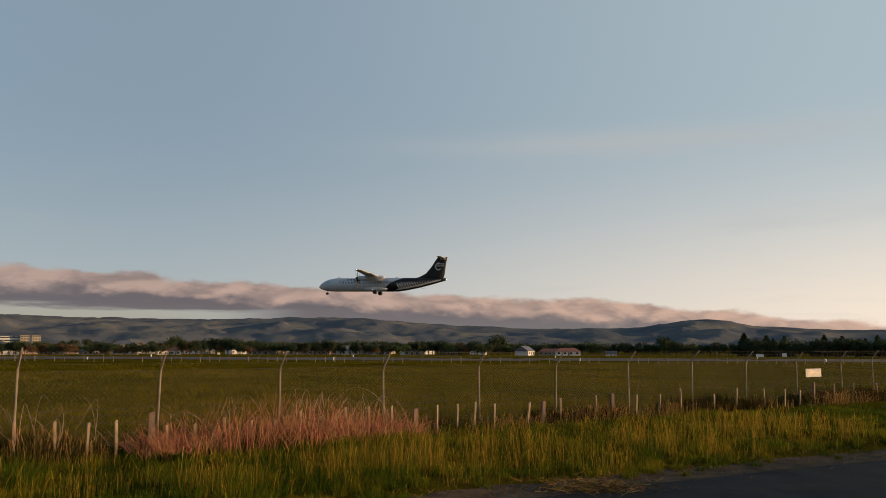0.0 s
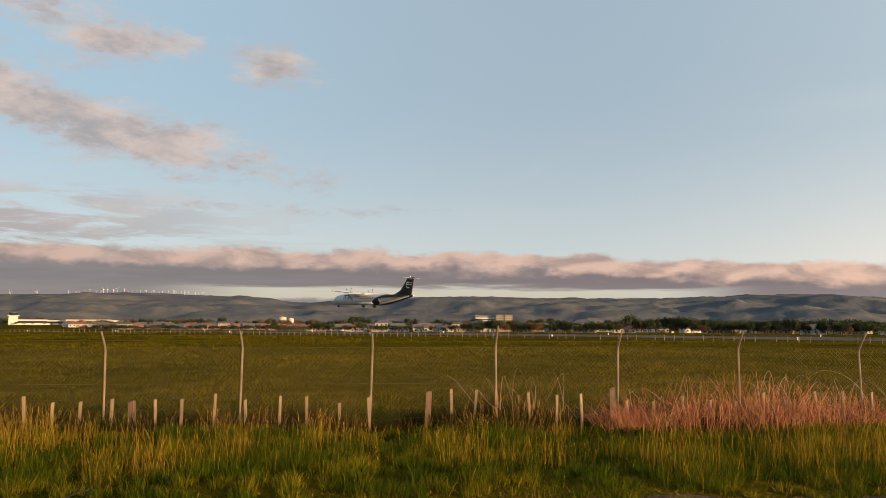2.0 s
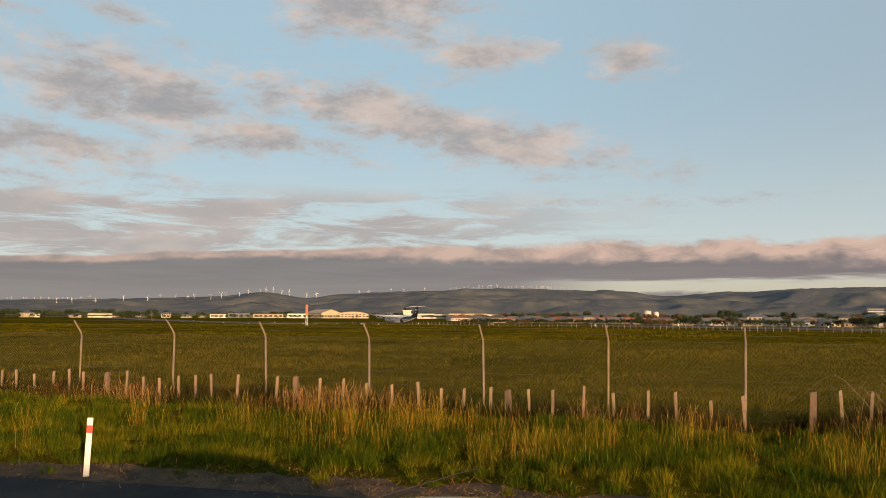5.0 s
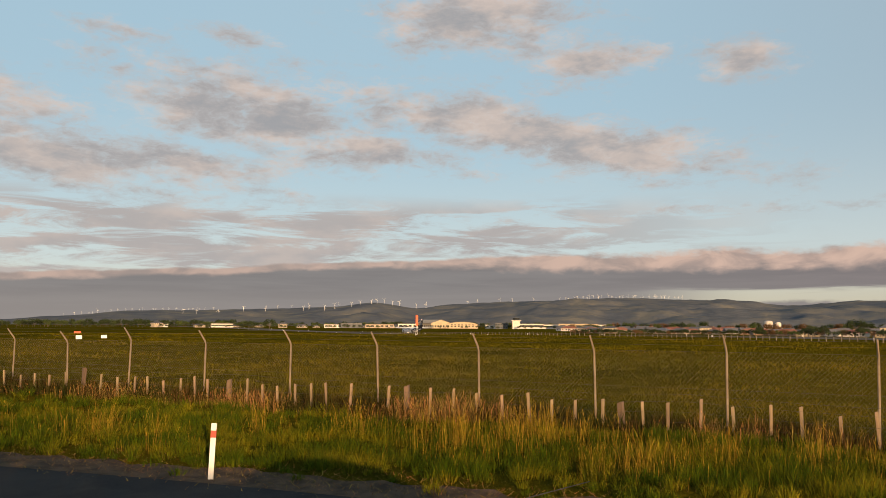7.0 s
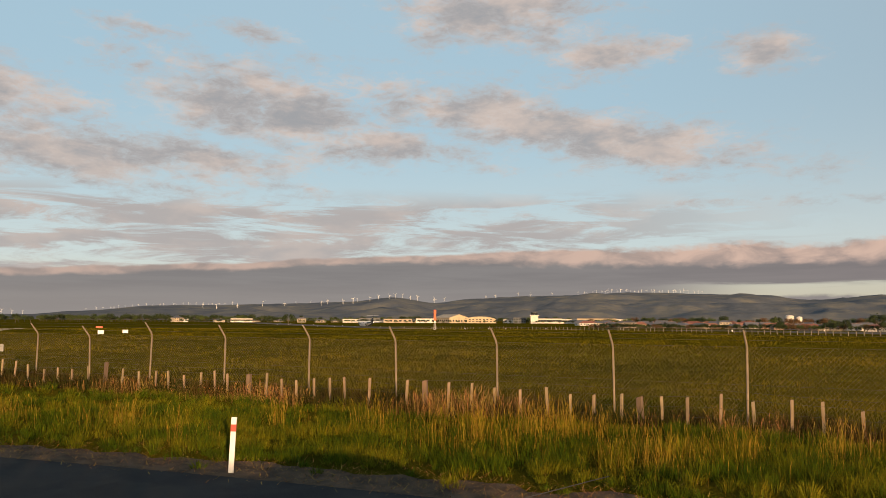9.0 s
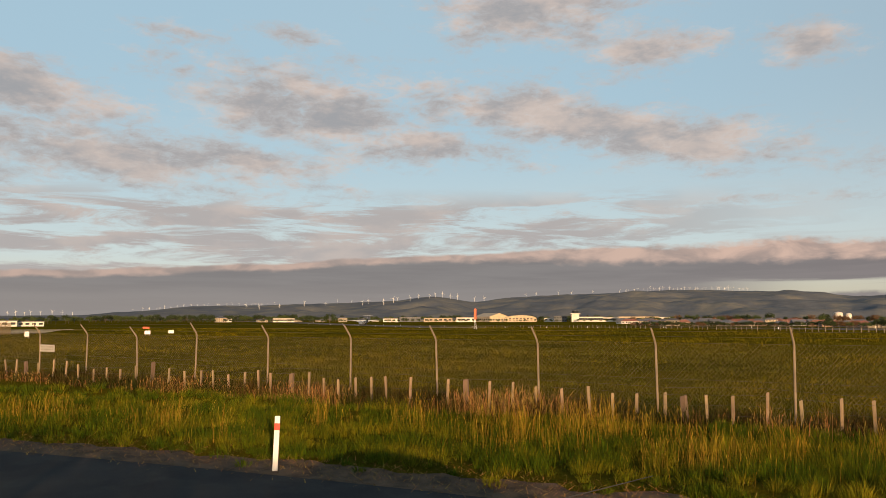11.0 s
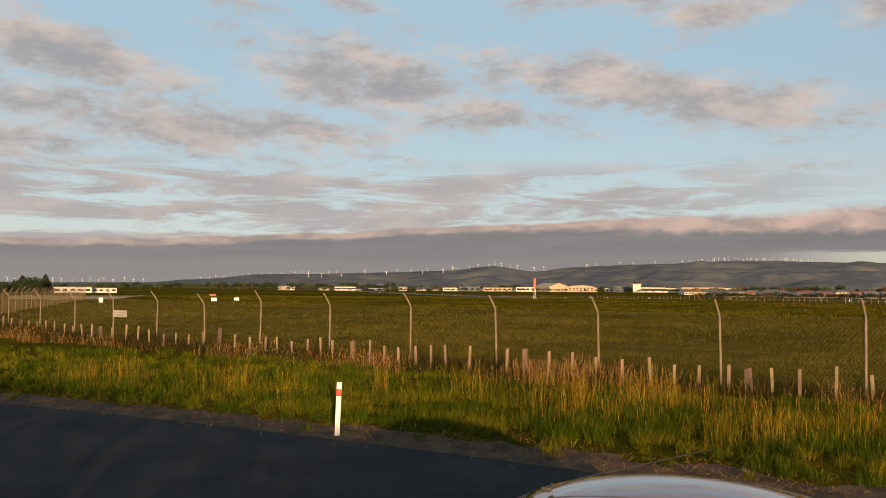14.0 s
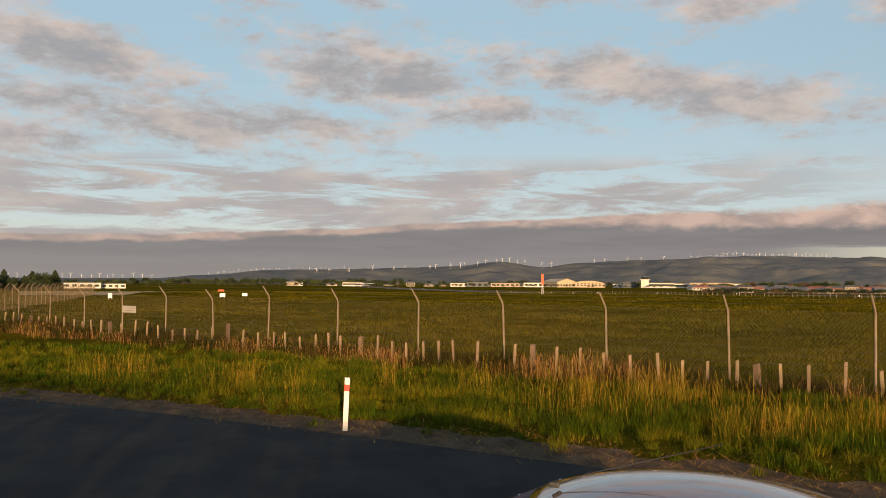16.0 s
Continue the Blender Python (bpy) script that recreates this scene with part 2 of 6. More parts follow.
M["gravel"] = material("tan_gravel", (0.46, 0.36, 0.23), (0.36, 0.28, 0.175), 0.95, scale=0.08, world=True, spec=0.0, third=(0.19, 0.15, 0.08), scale3=0.03)
# Pasture greyed and blued: the haze of distance is put into these colours.
M["hill"] = material("hazed_hill_pasture", (0.114, 0.124, 0.136), (0.084, 0.096, 0.112), 0.95, scale=0.016, third=(0.170, 0.164, 0.142), scale3=0.008, world=True, spec=0.0,
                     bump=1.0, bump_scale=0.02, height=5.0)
M["galv"] = material("weathered_galvanised_steel", (0.36, 0.33, 0.29), (0.22, 0.19, 0.16), 0.6, 0.55, scale=7, bump=0.2)
M["concrete_post"] = material("pale_weathered_post", (0.25, 0.195, 0.135), (0.15, 0.115, 0.08), 0.85, scale=6, bump=0.4, stretch=(1, 1, 0.3))
M["wire"] = material("dull_wire", (0.055, 0.042, 0.026), (0.035, 0.028, 0.018), 0.6, 0.2, scale=5)
M["mesh_wire"] = material("dark_weathered_chain_link", (0.135, 0.102, 0.050), (0.09, 0.068, 0.034), 0.7, 0.0, scale=5)
M["stake"] = material("weathered_timber", (0.27, 0.195, 0.115), (0.14, 0.098, 0.058), 0.9, scale=9, bump=0.6, bump_scale=30, stretch=(1, 1, 0.15), by_object=0.22)
M["strainer"] = material("dark_brown_timber", (0.15, 0.095, 0.062), (0.085, 0.056, 0.04), 0.9, scale=9, bump=0.6, bump_scale=30, stretch=(1, 1, 0.15), by_object=0.2)
M["white"] = material("white_paint", (0.70, 0.69, 0.66), (0.62, 0.60, 0.57), 0.5, scale=3)
# white dimmed to grey, so the boards look unlit
M["sign"] = material("dimmed_sign_paint", (0.36, 0.34, 0.30), (0.29, 0.27, 0.24), 0.7, scale=4)
M["red"] = material("red_paint", (0.55, 0.05, 0.03), (0.42, 0.045, 0.03), 0.5, scale=5)
M["grass"] = material("green_grass_blades", (0.056, 0.082, 0.004), None, 0.75, by_island=0.6, translucent=0.4, spec=0.08, third=(0.172, 0.150, 0.008), scale3=0.7, world=True)
M["straw"] = material("golden_seed_grass", (0.30, 0.190, 0.020), None, 0.75, by_island=0.45, translucent=0.4, spec=0.08, third=(0.24, 0.170, 0.018), scale3=0.5, world=True)
M["bramble"] = material("dead_reddish_stems", (0.40, 0.180, 0.090), (0.22, 0.090, 0.045), 0.85, scale=2, by_island=0.65, spec=0.2, world=True)


# ---------------------------------------------------------------- mesh helpers
def smooth(v, lo, hi):
    u = min(1.0, max(0.0, (v - lo) / (hi - lo)))
    return u * u * (3 - 2 * u)


def mesh_from(name, verts, faces, mat, shade=False):
    me = bpy.data.meshes.new(name)
    me.from_pydata(verts, [], faces)
    for m in mat if isinstance(mat, (list, tuple)) else [mat]:
        me.materials.append(m)
    if shade:
        me.shade_smooth()
    return me


def part(name, bm, mat, parent=None, label="", shade=False):
    """Link a bmesh as one mesh object under a thing or a part."""
    me = bpy.data.meshes.new(name)
    bmesh.ops.recalc_face_normals(bm, faces=bm.faces)
    bm.to_mesh(me)
    bm.free()
    for m in mat if isinstance(mat, (list, tuple)) else [mat]:
        me.materials.append(m)
    if shade:
        me.shade_smooth()
    ob = new(name, me)
    ob.parent = parent
    if label:
        ob["label"] = label
    return ob


def share(name, me, parent, m, label=""):
    ob = new(name, me)
    ob.parent = parent
    ob.matrix_basis = m
    if label:
        ob["label"] = label
    return ob


def box(bm, cx, cy, cz, sx, sy, sz, bevel=0.0, rot=None):
    m = Matrix.Translation((cx, cy, cz)) @ (rot or Matrix()) @ Matrix.Diagonal((sx, sy, sz, 1))
    geo = bmesh.ops.create_cube(bm, size=1.0, matrix=m)
    if bevel:
        edges = {e for v in geo["verts"] for e in v.link_edges}
        bmesh.ops.bevel(bm, geom=list(edges), offset=bevel, segments=2, affect="EDGES", profile=0.6)
    return bm


def tube(bm, points, radii, sides=8, cap=True):
    """A tube through points."""
    rings = []
    pts = [Vector(p) for p in points]
    for i, p in enumerate(pts):
        d = (pts[min(i + 1, len(pts) - 1)] - pts[max(i - 1, 0)]).normalized()
        u = d.cross(Vector((0, 0, 1)) if abs(d.z) < 0.95 else Vector((1, 0, 0))).normalized()
        w = d.cross(u)
        r = radii[i] if isinstance(radii, (list, tuple)) else radii
        rings.append([bm.verts.new(p + r * (math.cos(a) * u + math.sin(a) * w)) for a in (2 * math.pi * j / sides for j in range(sides))])
    for a, b in zip(rings, rings[1:]):
        for j in range(sides):
            bm.faces.new((a[j], a[(j + 1) % sides], b[(j + 1) % sides], b[j]))
    if cap:
        bm.faces.new(rings[0][::-1])
        bm.faces.new(rings[-1])
    return bm


def loft(bm, rings, cap=True):
    vs = [[bm.verts.new(p) for p in ring] for ring in rings]
    n = len(vs[0])
    for a, b in zip(vs, vs[1:]):
        for j in range(n):
            bm.faces.new((a[j], a[(j + 1) % n], b[(j + 1) % n], b[j]))
    if cap:
        bm.faces.new(vs[0][::-1])
        bm.faces.new(vs[-1])
    return bm


def thing(name, m, label, category, group="", kind=""):
    ob = new(name)
    ob.matrix_basis = m
    return tagged(ob, label, category, group, kind)


# ---------------------------------------------------------------- the lie of the land
LINE_AZ = 37.0                                   # the fences run square to this direction
ALONG, ACROSS = -toward(LINE_AZ + 90), toward(LINE_AZ)   # ALONG points to the far right end


def on_line(s, d, z=0.0):
    v = ALONG * s + ACROSS * d
    return Vector((v.x, v.y, z))


def edge(s):
    """Distance of the road's far edge from the eye, square to the fence lines, at s along them."""
    return 11.6 - 0.0052 * (s - 2.0) ** 2 if abs(s - 2) < 40 else 11.6 - 0.0052 * 1600 - 0.416 * (abs(s - 2) - 40)


def land(x, y):
    r = math.hypot(x, y)
    z = -2.4 * smooth(r, 190, 460) + 0.9 * smooth(r, 620, 950)
    d, s = ACROSS.x * x + ACROSS.y * y, ALONG.x * x + ALONG.y * y
    if 8 < d < 400 and r < 420:
        lift = smooth(d, edge(s) + 0.1, edge(s) + 2.5)
        z += lift * (0.10 + 0.16 * noise.noise((x * 0.35, y * 0.35, 0)) + 0.06 * noise.noise((x * 1.3, y * 1.3, 4)))
    return z


def build_ground():
    radii = [0.0] + [0.6 * 1.045 ** i for i in range(215) if 0.6 * 1.045 ** i < 5200]
    n = 420
    verts, faces = [(0, 0, 0)], []
    for r in radii[1:]:
        for j in range(n):
            a = 2 * math.pi * j / n
            x, y = r * math.cos(a), r * math.sin(a)
            verts.append((x, y, land(x, y)))
    for j in range(n):
        faces.append((0, 1 + j, 1 + (j + 1) % n))
    for i in range(len(radii) - 2):
        for j in range(n):
            a, b = 1 + i * n + j, 1 + i * n + (j + 1) % n
            faces.append((a, a + n, b + n, b))
    ob = new("ground", mesh_from("ground", verts, faces, M["ground"], True))
    tagged(ob, "wide rough airfield grass, olive green with dry patches", "grass field", kind="structure")


def strip(name, s0, s1, step, near, far, z, mat, cols=2):
    verts, faces = [], []
    n = int((s1 - s0) / step) + 1
    for i in range(n):
        s = s0 + i * step
        for j in range(cols):
            d = near(s) + (far(s) - near(s)) * j / (cols - 1)
            p = on_line(s, d)
            verts.append((p.x, p.y, (land(p.x, p.y) if z > 0.021 else 0) + z))
    for i in range(n - 1):
        for j in range(cols - 1):
            a = i * cols + j
            faces.append((a, a + cols, a + cols + 1, a + 1))
    return new(name, mesh_from(name, verts, faces, mat))


def build_road():
    rag = lambda s: 0.22 * noise.noise((s * 0.9, 3, 0)) + 0.12 * noise.noise((s * 3.1, 7, 0))
    tagged(strip("road", -70, 70, 0.4, lambda s: edge(s) - 7.4, lambda s: edge(s) + 0.35 * rag(s), 0.02, M["asphalt"]), "dark grey chip-seal road in evening shade", "road", kind="structure")
    tagged(strip("verge_soil", -70, 70, 0.4, lambda s: edge(s) - 0.25, lambda s: edge(s) + 0.90 + 2.0 * rag(s), 0.024, M["soil"], 5), "strip of bare brown soil and dry litter beside the road", "soil", kind="structure")


def build_runway():
    u, v = toward(90), toward(0)
    verts, faces = [], []
    n = 120
    for i in range(n + 1):
        s = -500 + 2400 * i / n
        for d in (148, 158, 168, 178):
            p = u * s + v * d
            verts.append((p.x, p.y, land(p.x, p.y) + 0.06))
    for i in range(n):
        for j in range(3):
            a = i * 4 + j
            faces.append((a, a + 4, a + 5, a + 1))
    tagged(new("runway", mesh_from("runway", verts, faces, M["runway"])), "long dark asphalt runway across the airfield", "runway", kind="structure")


RIDGE = [(-60, 1.0), (-34, 1.1), (-27, 1.2), (-22, 1.4), (-18.3, 1.95), (-12.6, 1.35), (-6, 1.3), (-2.7, 1.5), (7.5, 2.05), (18, 1.85), (29, 1.95), (37, 1.75), (41.6, 1.5), (45, 1.85),
         (53, 2.0), (60, 1.75), (64, 1.6), (67, 1.28), (70, 1.62), (73, 1.3), (79, 1.1), (86, 0.95), (91, 0.55), (94, 0.32), (100, 0.28), (116, 0.35), (140, 0.4)]


def ridge_el(az):
    for (a, e), (b, g) in zip(RIDGE, RIDGE[1:]):
        if a <= az <= b:
            u = (az - a) / (b - a)
            u = u * u * (3 - 2 * u)
            return e + (g - e) * u
    return 0.4


def hill_z(az, u):
    """Height of the range, u from 0 at its foot to 1 on its crest."""
    r = 2500 + 1900 * u
    p = toward(az) * r
    crest = math.tan(radians(ridge_el(az))) * 4400 * 0.95 + 2
    rough = noise.fractal((p.x * 0.0026, p.y * 0.0026, 1.3), 0.8, 2.1, 6)
    spur = 1 - abs(noise.noise((p.x * 0.0031, p.y * 0.0031, 9.0))) * 2
    fold = math.sin(math.pi * min(1.0, u) ** 0.75) * (1.0 - 0.72 * u)
    z = -4 + crest * (smooth(u, 0, 1.0) ** 0.8) + fold * crest * (0.30 * rough + 0.24 * spur - 0.08)
    return z + crest * (0.03 * noise.noise((az * 0.9, 5.5, 0)) + 0.028 * noise.noise((az * 2.7, 1.5, 0))) * smooth(u, 0.6, 1)


def build_hills():
    verts, faces = [], []
    na, nu = 700, 46
    for i in range(na + 1):
        az = -58 + 195 * i / na
        for j in range(nu + 1):
            u = j / nu * 1.12
            p = toward(az) * (2500 + 1900 * u)
            z = hill_z(az, u) if u <= 1 else hill_z(az, 1.0) - 400 * (u - 1) ** 1.2
            verts.append((p.x, p.y, z))
    for i in range(na):
        for j in range(nu):
            a = i * (nu + 1) + j
            faces.append((a, a + 1, a + nu + 2, a + nu + 1))
    tagged(new("hill_range", mesh_from("hill_range", verts, faces, M["hill"], True)), "long range of pasture hills with folded spurs, haze in their colour", "hills", kind="structure")


def build_pad():
    """Pale worn apron on the airfield, tapering to a point."""
    verts, faces = [], []
    n, m = 24, 8
    for i in range(n + 1):
        u = i / n
        az = 92.2 + 9.8 * u
        near, far = 165 + 165 * (1 - smooth(u, 0, 0.42)) * (1 - u), 340 + 110 * smooth(u, 0, 0.3)
        for j in range(m + 1):
            p = toward(az) * (near + (far - near) * j / m)
            verts.append((p.x, p.y, land(p.x, p.y) + 0.10))
    for i in range(n):
        for j in range(m):
            a = i * (m + 1) + j
            faces.append((a, a + 1, a + m + 2, a + m + 1))
    tagged(new("apron", mesh_from("apron", verts, faces, M["gravel"])), "pale tan worn gravel apron on the airfield", "apron", kind="structure")


build_ground()
build_pad()
build_road()
build_runway()
build_hills()


# ---------------------------------------------------------------- chain-link fence
FENCE_D = 21.4
POST_AZ = [-26.7, -24.1, -21.0, -17.6, -13.43, -8.4, -3.09, 3.7, 11.02, 19.09, 27.67, 36.75, 45.85, 54.64, 62.86, 70.1, 76.31, 82.06, 86.88]
POST_S = [-(FENCE_D - 0.37) * math.tan(radians(a - LINE_AZ)) for a in POST_AZ]   # by the tips of the arms
POST_S = [POST_S[0] + 3.5 * i for i in range(8, 0, -1)] + POST_S + [POST_S[-1] - 3.5 * i for i in range(1, 10)]


def post_mesh():
    """A bent post: an upright and an arm that leans out over the verge (local -y)."""
    bm = bmesh.new()
    tube(bm, [(0, 0, -0.3), (0, 0, 1.2), (0, 0, 1.98), (0, -0.05, 2.09), (0, -0.20, 2.27), (0, -0.37, 2.47)], [0.031, 0.031, 0.030, 0.030, 0.027, 0.024], 8)
    me = bpy.data.meshes.new("post")
    bm.to_mesh(me)
    bm.free()
    me.materials.append(M["concrete_post"])
    me.shade_smooth()
    return me


def wires(name, lines, radius, mat, parent, label="", sides=3):
    """Straight thin wires, one prism a wire, in one mesh."""
    verts, faces = [], []
    for a, b in lines:
        a, b = Vector(a), Vector(b)
        d = (b - a).normalized()
        u = d.cross(Vector((0.3, 0.5, 0.8))).normalized()
        w = d.cross(u)
        i = len(verts)
        for p in (a, b):
            for j in range(sides):
                t = 2 * math.pi * j / sides
                verts.append(p + radius * (math.cos(t) * u + math.sin(t) * w))
        for j in range(sides):
            faces.append((i + j, i + (j + 1) % sides, i + sides + (j + 1) % sides, i + sides + j))
    ob = new(name, mesh_from(name, verts, faces, mat))
    ob.parent = parent
    if label:
        ob["label"] = label
    return ob


def chain_link(length, z0, z1, pitch):
    h, out = z1 - z0, []
    n = int((length + h) / pitch)
    for i in range(n):
        for sign in (1, -1):
            x = -h + i * pitch
            a, b = [x, z0], [x + h, z1]
            if a[0] < 0:
                a = [0, z0 - x]
            if b[0] > length:
                b = [length, z1 - (x + h - length)]
            if b[0] > a[0]:
                if sign < 0:
                    a, b = [length - a[0], a[1]], [length - b[0], b[1]]
                out.append(((a[0], 0, a[1]), (b[0], 0, b[1])))
    return out


def build_security_fence(me, stations, origin_of, turn, mesh_run, label):
    fence = thing("security_fence", Matrix(), label, "fence")
    rnd = random.Random(5)
    for s in stations:
        p = origin_of(s)
        share("post", me, fence, Matrix.Translation((p.x, p.y, land(p.x, p.y))) @ pose(0, 0, 0, rnd.uniform(-1.2, 1.2), rnd.uniform(-1.5, 1.5), turn + rnd.uniform(-4, 4)))
    a, b = mesh_run
    pa = origin_of(a)
    z = land(pa.x, pa.y)
    length = (origin_of(b) - pa).length
    m = Matrix.Translation((pa.x, pa.y, z)) @ pose(0, 0, 0, 0, 0, turn)
    mesh = wires("chain_link_mesh", chain_link(length, 0.05, 2.0, 0.115), 0.0022, M["mesh_wire"], fence)
    mesh.matrix_basis = m
    for h, dy in ((2.0, 0.0), (1.05, 0.0), (0.08, 0.0), (2.17, -0.12), (2.31, -0.24), (2.44, -0.35)):
        w = wires("strand", [((0, dy, h), (length, dy, h))], 0.0032, M["wire"], fence, sides=4)
        w.matrix_basis = m
    return fence


def build_fences():
    me = post_mesh()
    build_security_fence(me, POST_S, lambda s: on_line(s, FENCE_D), LINE_AZ, (POST_S[-1], POST_S[0]), "chain-link airfield fence on bent pale posts")
    corner = on_line(POST_S[-1], FENCE_D)
    way = (toward(97.6) * 170 - corner)
    length, way = way.length, way.normalized()
    turn = math.degrees(math.atan2(way.y, way.x))
    build_security_fence(me, [3.5 * i for i in range(1, int(length / 3.5))], lambda s: corner + way * s, turn, (0.0, length), "chain-link fence running off into the distance")


STAKE_D = 20.2
STAKE_AZ = [-28.3, -26.9, -25.8, -24.6, -23.8, -22.9, -21.7, -19.9, -18.5, -16.4, -14.9, -13.4, -11.8, -10.7, -8.3, -7.0, -5.9, -3.6, -2.2, -1.0, 0.4, 2.0, 3.6, 5.2, 6.6, 8.5, 10.0, 11.7, 13.3, 15.0, 16.9, 18.6, 19.7, 21.8, 23.6, 25.4, 27.7, 29.4, 30.9, 32.7, 36.7, 38.8, 41.1, 43.0, 45.2, 47.4, 49.5, 51.1, 52.5, 53.9, 55.8, 57.4, 58.9, 60.8, 62.7, 64.4, 66.0, 67.6, 69.0, 71.6, 73.2, 74.3, 75.4, 76.6, 77.6, 78.7, 79.9, 81.3, 82.1, 83.1, 84.1, 85.1, 86.0, 87.0, 88.1, 89.1, 90.1, 91.1, 91.9, 92.7, 93.6, 94.4, 95.1, 95.9, 96.6, 97.2, 97.7, 98.3, 98.8, 99.4, 99.9, 100.4, 100.9, 101.3, 101.9, 102.3, 102.8]


def stake_d(s):
    return STAKE_D + 0.12 * noise.noise((s * 0.3, 0, 0)) + 0.9 * smooth(-s, 25, 55)


build_fences()


def build_paddock_fence():
    fence = thing("paddock_fence", Matrix(), "old wire fence with rows of weathered timber battens", "fence")
    rnd = random.Random(11)
    meshes = {}
    for key, w, h in (("batten", 0.068, 0.98), ("post", 0.14, 1.05)):
        bm = box(bmesh.new(), 0, 0, h / 2 - 0.2, w, w * 0.8, h + 0.4, 0.006)
        for v in bm.verts:
            v.co.x += 0.008 * math.sin(v.co.z * 5)
            if v.co.z > h - 0.05:
                v.co.z += 0.25 * v.co.x
        me = bpy.data.meshes.new(key)
        bm.to_mesh(me)
        bm.free()
        me.materials.append(M["stake" if key == "batten" else "strainer"])
        meshes[key] = me
    heavy = (-6.9, 19.9, 32.7, 23.0)
    for i, az in enumerate(STAKE_AZ + [104.2, 104.9, 105.6]):
        s = -STAKE_D * math.tan(radians(az - LINE_AZ))
        for _ in range(3):
            s = -stake_d(s) * math.tan(radians(az - LINE_AZ))
        p = on_line(s, stake_d(s))
        big = any(abs(az - h) < 0.35 for h in heavy) or (i % 9 == 3 and not 15 < az < 45)
        lean = rnd.gauss(0, 2.2) if rnd.random() < 0.93 else rnd.uniform(-13, 13)
        share("post" if big else "batten", meshes["post" if big else "batten"], fence,
              Matrix.Translation((p.x, p.y, land(p.x, p.y) + rnd.uniform(-0.26, -0.04))) @ pose(0, 0, 0, rnd.gauss(0, 2), lean, LINE_AZ + rnd.uniform(-15, 15)))
    for h in (0.3, 0.55, 0.8, 0.98):
        pts = []
        for j in range(54):
            s = 44 - 2 * j
            p = on_line(s, stake_d(s) - 0.04)
            p.z = land(p.x, p.y) + h
            pts.append(p)
        part("wire", tube(bmesh.new(), pts, 0.003, 4), M["wire"], fence)


build_paddock_fence()


# ---------------------------------------------------------------- airliner
M["plane_white"] = material("white_aircraft_paint", (0.46, 0.49, 0.53), (0.42, 0.45, 0.49), 0.4, scale=0.8, coat=0.1)
M["plane_black"] = material("black_aircraft_paint", (0.010, 0.010, 0.012), (0.014, 0.014, 0.016), 0.5, scale=0.8, coat=0.05, spec=0.2)
M["plane_silver"] = material("silver_pattern_paint", (0.60, 0.60, 0.60), (0.52, 0.52, 0.52), 0.4, scale=2)
M["plane_glass"] = material("dark_cabin_glass", (0.02, 0.022, 0.026), None, 0.12, coat=0.5)
M["plane_metal"] = material("bare_metal", (0.38, 0.38, 0.39), (0.28, 0.28, 0.29), 0.4, 0.8, scale=4)
M["rubber"] = material("black_rubber", (0.018, 0.018, 0.018), (0.03, 0.03, 0.03), 0.8, scale=6)
M["lamp_glow"] = material("lit_lamp_lens", (0.9, 0.88, 0.8), None, 0.3, emit=(1.0, 0.92, 0.78), strength=8.0)
M["beacon_glow"] = material("lit_beacon_lens", (0.9, 0.5, 0.4), None, 0.3, emit=(1.0, 0.6, 0.5), strength=6.0)

NOSE, TAIL = 12.5, -14.2


def hull(y):
    """Centre height, half width and half height of the fuselage at y."""
    if y > 8.0:
        u = (NOSE - y) / 4.5
        r = max(0.02, 1 - (1 - u) ** 2.3) ** 0.62
        return 2.05 - 0.42 * (1 - u) ** 2, 1.43 * r, 1.40 * r
    if y > -4.2:
        return 2.05, 1.43, 1.40
    u = (y + 4.2) / (TAIL + 4.2)
    return 2.05 + 1.08 * u ** 1.3, 1.43 * (1 - 0.88 * u ** 1.45), 1.40 * (1 - 0.83 * u ** 1.35)


def hull_ring(y, n=28, grow=0.0):
    c, w, h = hull(y)
    return [((w + grow) * math.cos(2 * math.pi * j / n), y, c + (h + grow) * math.sin(2 * math.pi * j / n)) for j in range(n)]


def on_hull(y, z, side, grow=0.012):
    c, w, h = hull(y)
    q = max(-0.98, min(0.98, (z - c) / h))
    return Vector((side * (w * math.sqrt(1 - q * q) + grow), y, z))


def wing_section(x, y_le, chord, z, thick):
    pts = [(0, 0.0), (0.03, 0.45), (0.12, 0.85), (0.3, 1.0), (0.6, 0.7), (1.0, 0.06), (0.6, -0.28), (0.3, -0.42), (0.1, -0.38), (0.02, -0.2)]
    return [(x, y_le - c * chord, z + t * thick * chord * 0.62) for c, t in pts]


